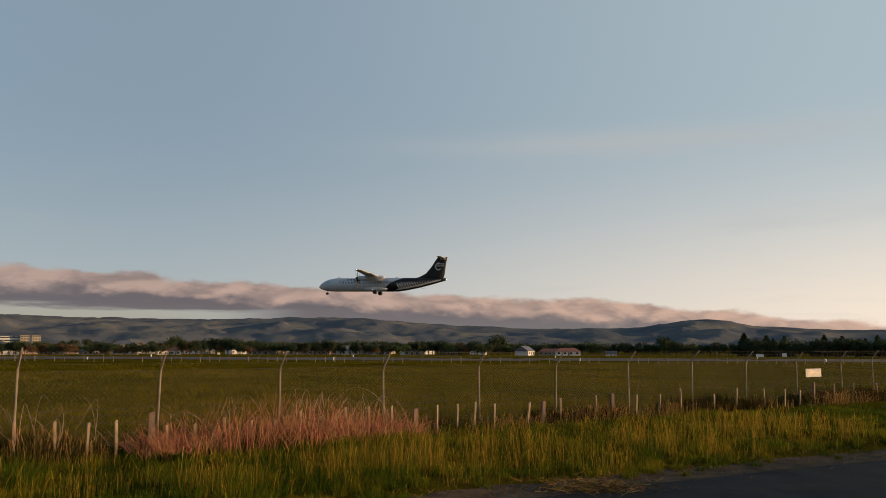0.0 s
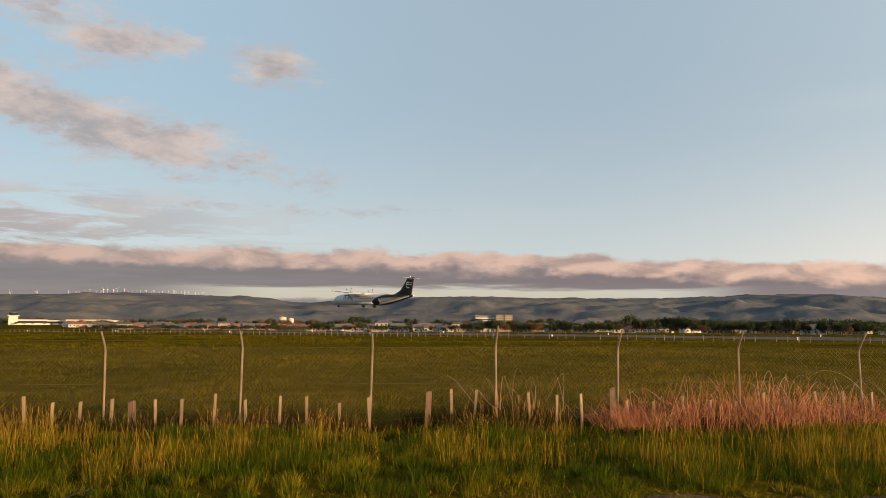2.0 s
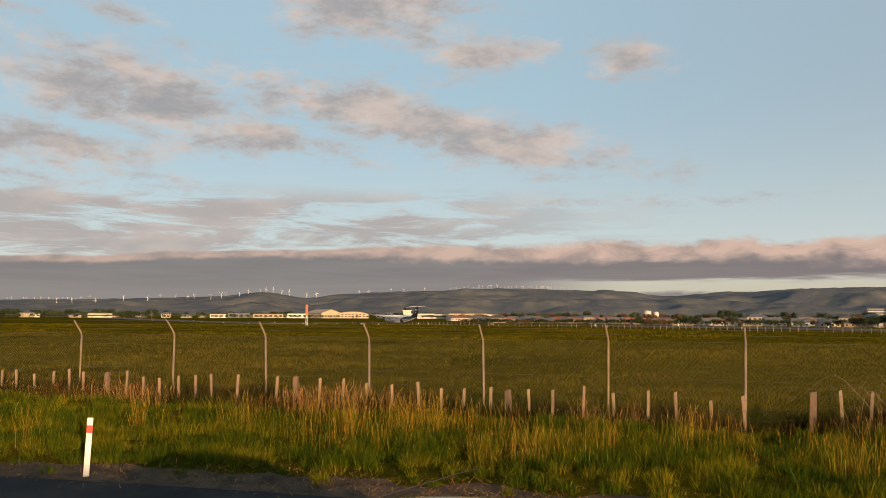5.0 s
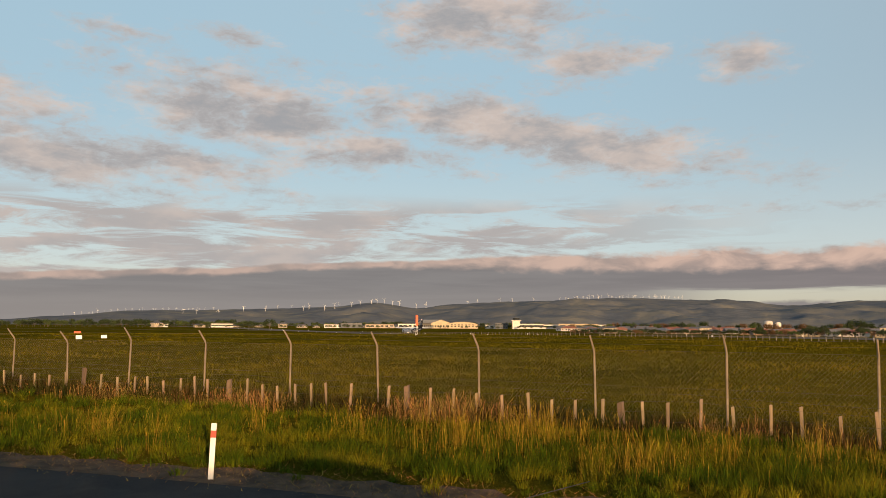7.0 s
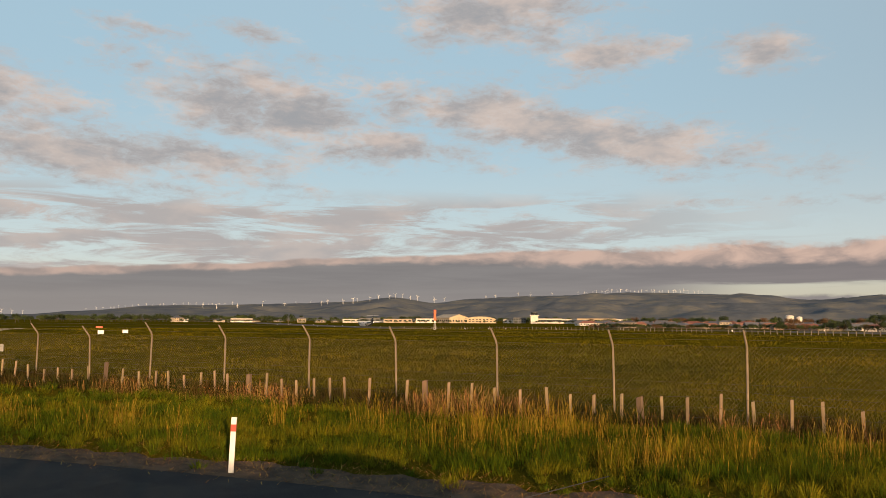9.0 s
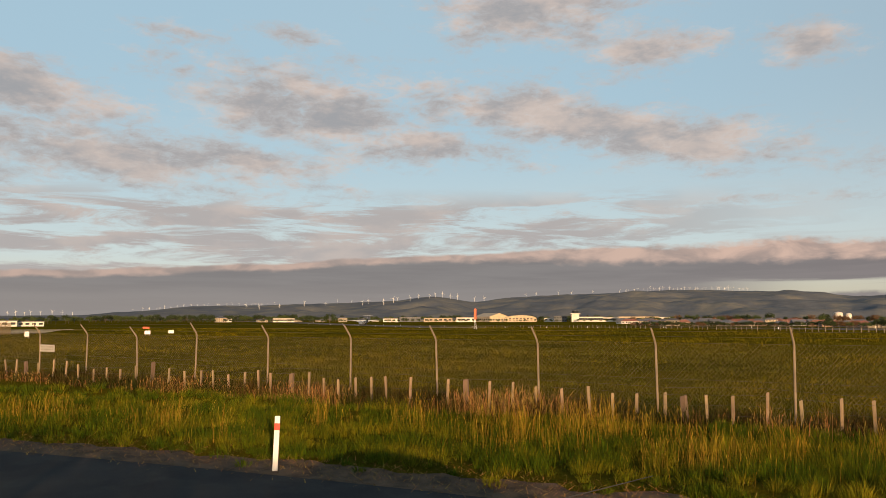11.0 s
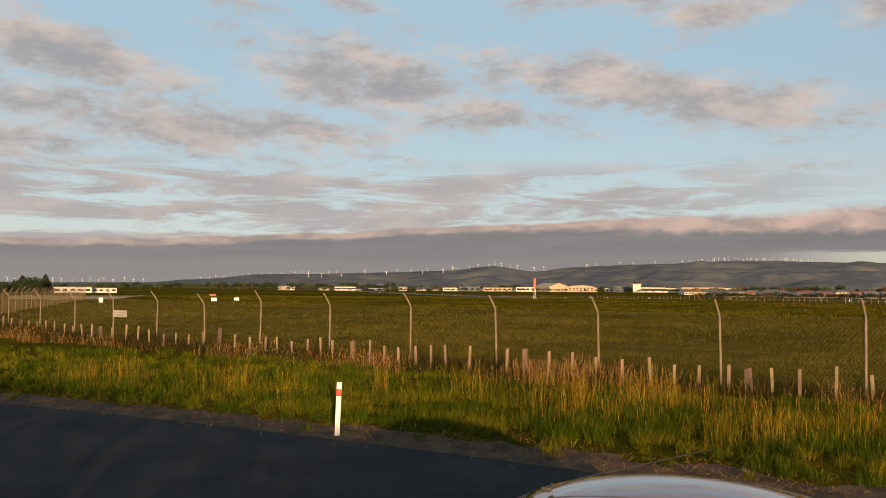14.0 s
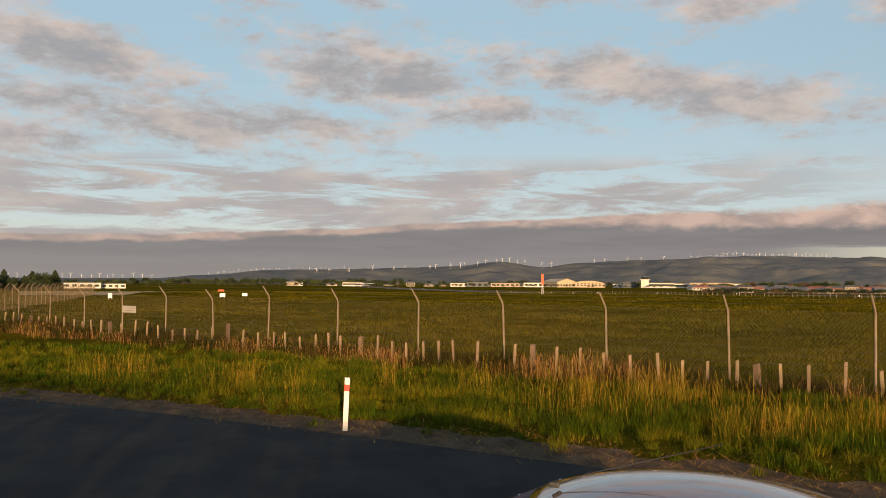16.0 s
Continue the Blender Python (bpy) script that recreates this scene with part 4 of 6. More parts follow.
DRY = [(-10.5, 18.4, 1.4), (-18, 21.5, 1.8), (58.2, 19.4, 1.1), (59.6, 18.2, 0.9), (54.0, 19.3, 0.7), (41.5, 16.0, 0.7), (36.0, 15.0, 0.6), (66.5, 18.6, 0.8), (51.5, 15.6, 1.5), (62, 17.6, 1.9), (57, 18.6, 1.2), (1, 18.2, 2.6), (-5, 19.6, 2.2), (8, 17.2, 1.6), (15, 15.6, 1.3), (21, 16.0, 0.8), (29, 15.6, 1.0), (24, 15.3, 0.8),
       (-15, 22.0, 3.0), (-22, 27.0, 3.4), (46, 16.4, 0.7), (39, 17.5, 0.9), (33, 17.2, 0.7), (71, 19.6, 0.9), (78, 21.0, 0.8), (88, 21.5, 1.2), (96, 24.0, 1.6), (84, 18.4, 0.6)]


def seed_stems(name, roots, heights, widths, leans, mat, seed, label, category):
    """Thin upright stems, each with a spindle-shaped seed head at its top, all in one mesh."""
    rng = np.random.default_rng(seed)
    n = len(roots)
    a, b = rng.uniform(0, 2 * np.pi, n), rng.uniform(0, 2 * np.pi, n)
    side = np.stack([np.cos(a), np.sin(a), np.zeros(n)], 1) * widths[:, None] * 0.5
    fall = np.stack([np.cos(b), np.sin(b), np.zeros(n)], 1) * (heights * leans)[:, None]
    up = np.zeros((n, 3))
    up[:, 2] = heights
    head = rng.uniform(0.66, 0.80, n)[:, None]
    neck, swell, tip = roots + up * head + fall * head ** 2, roots + up * (head + 0.10) + fall * (head + 0.1) ** 2, roots + up + fall
    v = np.stack([roots - side * 0.8, roots + side * 0.8, neck + side * 0.55, neck - side * 0.55, swell + side * 1.5, swell - side * 1.5, tip], 1).reshape(-1, 3)
    loops = (np.arange(n)[:, None] * 7 + np.array([0, 1, 2, 3, 3, 2, 4, 5, 5, 4, 6])).ravel()
    return from_arrays(name, v, loops, np.tile([4, 4, 3], n), mat, label, category)


def scatter(rng, n, near, far, s0=-62.0, s1=46.0):
    """Places on the verge, near to far from the road's edge, with their distance from the eye and from the edge."""
    s = rng.uniform(s0, s1, n)
    ed = np.array([edge(v) for v in s])
    off = rng.uniform(near, far, n)
    d = ed + off
    pos = s[:, None] * np.array(ALONG) + d[:, None] * np.array(ACROSS)
    dist = np.hypot(pos[:, 0], pos[:, 1])
    return pos, dist, off, d


def dryness(pos):
    dry = np.zeros(len(pos))
    for az, r, size in DRY:
        c = toward(az) * r
        dry = np.maximum(dry, np.exp(-((pos[:, 0] - c.x) ** 2 + (pos[:, 1] - c.y) ** 2) / size ** 2))
    return dry


def on_land(pos, sink=0.02):
    pos[:, 2] = [land(x, y) - sink for x, y in pos[:, :2]]
    return pos


def build_verge_grass():
    rng = np.random.default_rng(3)
    # hummocks: domes of arching blades with dark gaps between them
    pos, dist, off, d = scatter(rng, 9800, 0.12, 11.5)
    lush = noise2(pos[:, 0], pos[:, 1], 0.40) + 0.5 * noise2(pos[:, 0], pos[:, 1], 1.1, 5.0)
    keep = (d < 20.9) & (rng.uniform(0, 1, len(d)) < np.minimum(1, (17.0 / dist) ** 1.2)) & (rng.uniform(0, 1, len(d)) < np.clip((off - 0.2) * 0.8 + 0.5 * lush, 0.06, 1))
    pos, dist, off, d, lush = on_land(pos[keep]), dist[keep], off[keep], d[keep], lush[keep]
    k, count = len(pos), 80
    size = rng.uniform(0.14, 0.36, k) * np.clip(0.85 + 0.6 * lush, 0.5, 1.5) * np.clip(0.45 + 0.22 * off, 0.45, 1.0)
    out = rng.uniform(0, 2 * np.pi, (k, count))
    u = np.sqrt(rng.uniform(0, 1, (k, count)))
    roots = np.repeat(pos, count, 0)
    roots[:, 0] += (u * size[:, None] * np.cos(out)).ravel()
    roots[:, 1] += (u * size[:, None] * np.sin(out)).ravel()
    hh = ((0.13 + 0.72 * size)[:, None] * (1.0 - 0.55 * u ** 2) * rng.uniform(0.6, 1.2, (k, count))).ravel()
    ww = 0.0090 * np.maximum(1, np.repeat(dist, count) / 16) * rng.uniform(0.6, 1.4, k * count)
    lean = (0.15 + 0.55 * u).ravel() * rng.uniform(0.6, 1.5, k * count)
    blades("verge_grass", roots, hh, ww, lean, M["grass"], 1, "thick bright green roadside grass in rounded tufts", "grass", way=out.ravel())
    # low growth between the hummocks
    pos, dist, off, d = scatter(rng, 70000, 0.2, 11.5)
    keep = (d < 22.0) & (rng.uniform(0, 1, len(d)) < np.minimum(1, (15.0 / dist) ** 1.5)) & (rng.uniform(0, 1, len(d)) < np.clip(0.06 + (off - 0.3) * 0.55, 0, 1))
    pos, dist, off = on_land(pos[keep]), dist[keep], off[keep]
    k = len(pos)
    blades("verge_undergrowth", pos, rng.uniform(0.08, 0.24, k) * np.clip(0.4 + 0.3 * off, 0.4, 1), 0.012 * np.maximum(1, dist / 16) * rng.uniform(0.6, 1.4, k), rng.uniform(0.3, 1.3, k),
           M["under"], 2, "low dark green growth between the grass tufts", "grass")
    # golden seeding grass: dense upright stands, and loose stems all over the verge
    pos, dist, off, d = scatter(rng, 300000, 0.7, 11.5)
    dry = dryness(pos)
    tuft = noise2(pos[:, 0], pos[:, 1], 1.7, 11.0)
    keep = (d < 20.6) & (rng.uniform(0, 1, len(d)) < np.clip((0.007 + 0.85 * dry ** 1.8) * np.clip(0.45 + 1.9 * tuft, 0.03, 1.4), 0, 1)) & (rng.uniform(0, 1, len(d)) < np.minimum(1, (18.0 / dist) ** 1.3))
    pos, dist, off, dry, tuft = on_land(pos[keep]), dist[keep], off[keep], dry[keep], tuft[keep]
    k = len(pos)
    hh = (0.30 + 0.46 * dry + 0.22 * np.clip(tuft, -0.4, 0.6)) * rng.uniform(0.40, 1.20, k) * np.clip(0.5 + 0.2 * off, 0.5, 1.0)
    seed_stems("dry_grass", pos, hh, 0.0055 * np.maximum(1, dist / 17) * rng.uniform(0.6, 1.3, k), rng.uniform(0.03, 0.38, k), M["straw"], 6, "golden seeding grass standing in upright clumps", "grass")


def build_fence_weeds():
    """What grows along the old fence and the chain-link: dark leafy weeds and dead stalks."""
    rng = np.random.default_rng(14)
    n = 2600
    s = rng.uniform(-60, 45, n)
    d = rng.uniform(19.7, 21.7, n)
    c = s[:, None] * np.array(ALONG) + d[:, None] * np.array(ACROSS)
    thick = noise2(c[:, 0], c[:, 1], 0.30, 2.0) + 0.5 * noise2(c[:, 0], c[:, 1], 1.0, 8.0)
    keep = rng.uniform(0, 1, n) < np.clip(0.62 + 1.2 * thick, 0.18, 1) * np.where(s > 10, 0.5, 1.0)
    c, thick = on_land(c[keep]), thick[keep]
    k, count = len(c), 70
    size = rng.uniform(0.28, 0.56, k) * np.clip(1 + 0.7 * thick, 0.6, 1.5)
    out = rng.uniform(0, 2 * np.pi, (k, count))
    u = np.sqrt(rng.uniform(0, 1, (k, count)))
    roots = np.repeat(c, count, 0)
    roots[:, 0] += (u * size[:, None] * np.cos(out)).ravel()
    roots[:, 1] += (u * size[:, None] * np.sin(out)).ravel()
    hh = ((0.10 + 1.0 * size)[:, None] * (1.0 - 0.5 * u ** 2) * rng.uniform(0.5, 1.25, (k, count))).ravel()
    blades("fence_weeds", roots, hh, 0.015 * np.maximum(1, np.repeat(np.hypot(c[:, 0], c[:, 1]), count) / 21) * rng.uniform(0.6, 1.5, k * count),
           (0.1 + 0.5 * u).ravel() * rng.uniform(0.5, 1.5, k * count), M["weed"], 15, "dark brown-green weeds matted along the fences", "weeds", way=out.ravel())
    # dead stalks with seed heads, in clumps
    n = 76000
    s = rng.uniform(-60, 45, n)
    d = rng.normal(19.9, 0.6, n)
    c = s[:, None] * np.array(ALONG) + d[:, None] * np.array(ACROSS)
    thick = noise2(c[:, 0], c[:, 1], 0.28, 2.0) + 0.6 * noise2(c[:, 0], c[:, 1], 1.3, 8.0)
    keep = rng.uniform(0, 1, n) < np.clip(0.14 + 1.4 * thick, 0.03, 0.8) * np.where(s > -5, 0.4, np.where(s < -14, 0.45, 0.9))
    c, thick = on_land(c[keep]), thick[keep]
    k = len(c)
    dist = np.hypot(c[:, 0], c[:, 1])
    seed_stems("dead_stalks", c, (0.42 + 0.42 * np.clip(thick, -0.3, 0.9)) * rng.uniform(0.35, 1.3, k) * np.where(dist > 25, 0.8, 1.0), 0.0058 * np.maximum(1, dist / 20) * rng.uniform(0.6, 1.4, k),
               rng.uniform(0.03, 0.5, k), M["stalk"], 4, "dry brown weed stalks standing along the old fence", "weeds")


def build_field_grass():
    rng = np.random.default_rng(23)
    n = 420000
    az = np.radians(rng.uniform(-33, 106, n))
    r = np.exp(rng.uniform(math.log(20.0), math.log(420.0), n))
    pos = np.stack([-np.sin(az) * r, np.cos(az) * r, np.zeros(n)], 1)
    d = pos @ np.array(ACROSS)
    run = pos @ np.array(toward(0))
    patch = noise2(pos[:, 0], pos[:, 1], 0.045) + 0.6 * noise2(pos[:, 0], pos[:, 1], 0.17, 3.0)
    tuft = noise2(pos[:, 0], pos[:, 1], 0.9, 6.0)
    keep = (d > 21.6) & ~((run > 146) & (run < 180)) & (rng.uniform(0, 1, n) < np.clip(0.55 + 1.3 * tuft, 0.12, 1))
    pos, r, run, patch, tuft = pos[keep], r[keep], run[keep], patch[keep], tuft[keep]
    on_land(pos)
    h = rng.uniform(0.10, 0.26, len(pos)) * np.clip(0.9 + 0.8 * patch + 0.6 * tuft, 0.3, 1.9) * np.where(run > 120, 0.6, 1.0)
    gold = rng.uniform(0, 1, len(pos)) < np.clip(0.50 + 0.9 * patch + np.where(r > 100, 0.15, 0.0), 0.04, 0.95)
    w = np.maximum(0.010, 0.00058 * r) * rng.uniform(0.6, 1.4, len(pos))
    for name, sel, mat, label in (("field_grass", ~gold, M["field_green"], "long green airfield grass"), ("field_dry_grass", gold, M["field_straw"], "olive and straw coloured airfield grass")):
        blades(name, pos[sel], h[sel], w[sel], rng.uniform(0.2, 1.0, sel.sum()), mat, 7, label, "grass", bend=False)


M["under"] = material("low_green_growth", (0.022, 0.032, 0.003), None, 0.8, by_island=0.6, translucent=0.25, spec=0.0, third=(0.055, 0.060, 0.007), scale3=0.7, world=True)
M["weed"] = material("dark_fence_weeds", (0.050, 0.036, 0.011), None, 0.85, by_island=0.7, translucent=0.2, spec=0.0, third=(0.026, 0.034, 0.008), scale3=0.35, world=True)
M["field_green"] = material("airfield_green_grass", (0.045, 0.050, 0.004), None, 0.85, by_island=0.5, translucent=0.3, spec=0.0, third=(0.070, 0.072, 0.004), scale3=0.08, world=True)
M["cane"] = material("pale_dead_canes", (0.30, 0.215, 0.14), (0.20, 0.14, 0.09), 0.85, scale=3, by_island=0.4, spec=0.2, world=True)
M["stalk"] = material("brown_weed_stalks", (0.25, 0.145, 0.040), None, 0.8, by_island=0.75, translucent=0.15, spec=0.15)
M["field_straw"] = material("olive_straw_grass", (0.140, 0.104, 0.006), None, 0.85, by_island=0.35, translucent=0.3, spec=0.0, third=(0.090, 0.082, 0.006), scale3=0.05, world=True)
build_verge_grass()
build_fence_weeds()
build_field_grass()


def build_bramble():
    """Heap of dead arching stems on the old fence."""
    rng = random.Random(21)
    verts, faces = [], []
    def stem(points, r):
        base = len(verts)
        for i, p in enumerate(points):
            rr = r * (1 - 0.6 * i / (len(points) - 1))
            for a in (0, 2.094, 4.189):
                verts.append((p[0] + rr * math.cos(a), p[1] + rr * math.sin(a), p[2] + rr * 0.4 * math.sin(a)))
        for i in range(len(points) - 1):
            for j in range(3):
                faces.append((base + i * 3 + j, base + i * 3 + (j + 1) % 3, base + i * 3 + 3 + (j + 1) % 3, base + i * 3 + 3 + j))
    s_lo, s_hi = [-(STAKE_D) * math.tan(radians(a - LINE_AZ)) for a in (21.0, 2.5)]
    for i in range(3000):
        u = rng.random()
        s = s_lo + (s_hi - s_lo) * u
        d = STAKE_D + rng.gauss(-0.25, 0.45)
        p = on_line(s, d)
        z = land(p.x, p.y)
        mound = 0.62 + 0.75 * math.sin(math.pi * min(1, max(0, u * 1.05))) * (0.75 + 0.5 * noise.noise((s * 0.8, 1, 0)))
        h = mound * rng.uniform(0.5, 1.15)
        a = rng.uniform(0, 6.283)
        reach = rng.uniform(0.1, 1.0)
        droop = rng.uniform(0.0, 0.85)
        pts = [(p.x + reach * t * math.cos(a), p.y + reach * t * math.sin(a), z + h * (t - droop * t * t * t) * 1.15) for t in (0, 0.3, 0.6, 0.85, 1.0)]
        stem(pts, rng.uniform(0.003, 0.007))
    tagged(new("bramble_heap", mesh_from("bramble_heap", verts, faces, M["bramble"])), "heap of dead reddish bramble stems over the old fence", "brambles", kind="stuff")
    verts.clear(), faces.clear()
    for i in range(48):   # long pale arching canes above the heap
        s = rng.uniform(s_lo - 3.5, s_hi)
        p = on_line(s, STAKE_D + rng.gauss(0, 0.3))
        z, a, reach = land(p.x, p.y) + 0.25, rng.uniform(0, 6.283), rng.uniform(0.7, 2.0)
        h, curl = rng.uniform(0.55, 1.2), rng.uniform(2.2, 3.0)
        pts = [(p.x + reach * t * math.cos(a + 0.5 * t), p.y + reach * t * math.sin(a + 0.5 * t), z + h * math.sin(t * curl + 0.2) + 0.05 * math.sin(9 * t + s)) for t in (k / 9 for k in range(10))]
        stem(pts, rng.uniform(0.005, 0.010))
    tagged(new("bramble_canes", mesh_from("bramble_canes", verts, faces, M["cane"])), "long pale dead canes arching over the bramble heap", "brambles", kind="stuff")


build_bramble()


def build_litter():
    """Dry cut stems lying in a small heap at the road's edge."""
    rng = random.Random(8)
    lines = []
    c = toward(-10.5) * 16.2
    for i in range(520):
        p = Vector((c.x + rng.gauss(0, 0.5), c.y + rng.gauss(0, 0.28), 0))
        p.z = land(p.x, p.y) + abs(rng.gauss(0.04, 0.07))
        a = rng.uniform(0, 6.283)
        l = rng.uniform(0.1, 0.35)
        lines.append((p, p + Vector((l * math.cos(a), l * math.sin(a), rng.uniform(-0.02, 0.12)))))
    ob = wires("cut_stems", lines, 0.005, M["stalk"], None)
    tagged(ob, "small heap of cut dry stems on the verge", "plant litter", kind="stuff")

    # thin dry litter along the soil strip
    gen = np.random.default_rng(9)
    n = 16000
    s = gen.uniform(-50, 42, n)
    d = np.array([edge(v) for v in s]) + gen.normal(0.65, 0.5, n)
    pos = s[:, None] * np.array(ALONG) + d[:, None] * np.array(ACROSS)
    pos[:, 2] = [land(x, y) + 0.02 for x, y in pos[:, :2]]
    blades("dry_litter", pos, gen.uniform(0.02, 0.09, n), gen.uniform(0.006, 0.016, n), gen.uniform(0.8, 3.0, n), M["stalk"], 10, "scattered dry stems and short turf on bare soil", "plant litter", bend=False)


build_litter()


# ---------------------------------------------------------------- unseen hedge, added behind the eye to shade the road
def build_shade_hedge():
    rng = np.random.default_rng(12)
    n = 56000
    s = rng.uniform(-70, 75, n)
    top = 3.32 + 0.14 * np.array([noise.noise((v * 0.25, 2, 0)) for v in s]) + 0.10 * np.array([noise.noise((v * 1.1, 6, 0)) for v in s])
    z = top * rng.uniform(0.0, 1.0, n) ** 0.8
    d = -7.2 + rng.uniform(-0.75, 0.75, n)
    c = s[:, None] * np.array(ALONG) + d[:, None] * np.array(ACROSS)
    c[:, 2] = z
    u = rng.normal(0, 1, (n, 3))
    u /= np.linalg.norm(u, axis=1)[:, None]
    w = np.cross(u, rng.normal(0, 1, (n, 3)))
    w /= np.linalg.norm(w, axis=1)[:, None]
    size = rng.uniform(0.06, 0.14, n)[:, None]
    v = np.stack([c + u * size, c + w * size * 0.7, c - u * size, c - w * size * 0.7], 1).reshape(-1, 3)
    faces = np.arange(4 * n).reshape(-1, 4)
    hedge = thing("hedge", Matrix(), "unseen long clipped dark green hedge, added to shade the road", "hedge")
    leaves = new("leaves", mesh_from("leaves", v.tolist(), faces.tolist(), M["leaf_dark"]))
    leaves.parent = hedge
    for i in range(30):
        p = on_line(-68 + 4.8 * i, -7.2)
        part("stem", tube(bmesh.new(), [(p.x, p.y, -0.2), (p.x + 0.1, p.y, 1.2), (p.x, p.y + 0.1, 2.4)], [0.07, 0.05, 0.02], 6), M["bark"], hedge)


M["leaf_dark"] = material("dark_foliage", (0.028, 0.042, 0.016), None, 0.8, by_island=0.5, translucent=0.2, spec=0.2)
M["bark"] = material("brown_bark", (0.10, 0.075, 0.05), (0.06, 0.045, 0.03), 0.9, scale=3)
build_shade_hedge()


# ---------------------------------------------------------------- town, airport and distance
M["roof_grey"] = material("grey_roof_iron", (0.10, 0.10, 0.11), (0.06, 0.06, 0.07), 0.6, scale=1.5, by_object=0.3)
M["roof_red"] = material("terracotta_roof", (0.24, 0.095, 0.06), (0.17, 0.07, 0.045), 0.8, scale=1.5, by_object=0.25)
M["wall_cream"] = material("cream_painted_wall", (0.31, 0.26, 0.19), (0.25, 0.21, 0.155), 0.8, scale=0.6, by_object=0.2)
M["wall_white"] = material("white_painted_wall", (0.54, 0.50, 0.45), (0.45, 0.42, 0.38), 0.7, scale=0.6, by_object=0.1)
M["wall_brick"] = material("pale_brick_wall", (0.30, 0.20, 0.14), (0.24, 0.16, 0.11), 0.85, scale=2.0, by_object=0.25)
M["pane"] = material("dark_window_pane", (0.03, 0.035, 0.04), None, 0.1, coat=0.3)
M["leaf_green"] = material("mid_green_foliage", (0.055, 0.075, 0.022), None, 0.8, by_island=0.5, translucent=0.2, spec=0.2)
M["leaf_rust"] = material("russet_foliage", (0.105, 0.062, 0.028), None, 0.8, by_island=0.5, translucent=0.2, spec=0.2)


def stand(az, r, turn=0.0):
    p = toward(az) * r
    return Matrix.Translation((p.x, p.y, land(p.x, p.y))) @ pose(0, 0, 0, 0, 0, az + turn)


def make_tree(seed, height, spread, leaf, shape="round"):
    rng = random.Random(seed)
    tree = thing("tree", Matrix(), "", "tree")
    bm = bmesh.new()
    trunk_h = height * (0.32 if shape == "round" else 0.9)
    tube(bm, [(0, 0, -0.3), (0.05 * height * rng.uniform(-1, 1) * 0.3, 0, trunk_h * 0.5), (0, 0, trunk_h)], [height * 0.035, height * 0.028, height * 0.012], 7)
    lobes = []
    if shape == "round":
        for i in range(11):
            a, e = rng.uniform(0, 6.283), rng.uniform(-0.25, 1.0)
            q = Vector((math.cos(a) * spread * 0.62 * math.sqrt(max(0, 1 - e * e * 0.8)), math.sin(a) * spread * 0.62 * math.sqrt(max(0, 1 - e * e * 0.8)), height * (0.55 + 0.30 * e)))
            lobes.append((q, spread * rng.uniform(0.28, 0.5)))
            tube(bm, [(0, 0, trunk_h * rng.uniform(0.6, 1.0)), q * 0.6 + Vector((0, 0, trunk_h * 0.3)), q], [height * 0.012, height * 0.007, height * 0.003], 5)
    else:
        for i in range(22):
            u = (i + 0.5) / 22
            a = i * 2.4
            q = Vector((math.cos(a) * spread * 0.55 * (1.02 - u), math.sin(a) * spread * 0.55 * (1.02 - u), height * (0.14 + 0.84 * u)))
            lobes.append((q, spread * (0.42 * (1.05 - u) + 0.06)))
    part("trunk", bm, M["bark"], tree)
    verts, faces = [], []
    for q, r in lobes:
        for k in range(95 if shape == "round" else 60):
            d = Vector((rng.gauss(0, 1), rng.gauss(0, 1), rng.gauss(0, 0.8)))
            d = d.normalized() * r * rng.uniform(0.55, 1.08)
            c = q + d
            if c.z < height * 0.06:
                continue
            n = (d.normalized() + Vector((rng.gauss(0, 0.5), rng.gauss(0, 0.5), rng.gauss(0, 0.5)))).normalized()
            u = n.cross(Vector((rng.gauss(0, 1), rng.gauss(0, 1), rng.gauss(0, 1)))).normalized()
            w = n.cross(u)
            size = height * rng.uniform(0.025, 0.055)
            i = len(verts)
            verts += [c + u * size, c + w * size * 0.8, c - u * size * 0.9, c - w * size * 0.7]
            faces.append((i, i + 1, i + 2, i + 3))
    crown = new("crown", mesh_from("crown", verts, faces, leaf))
    crown.parent = tree
    return tree


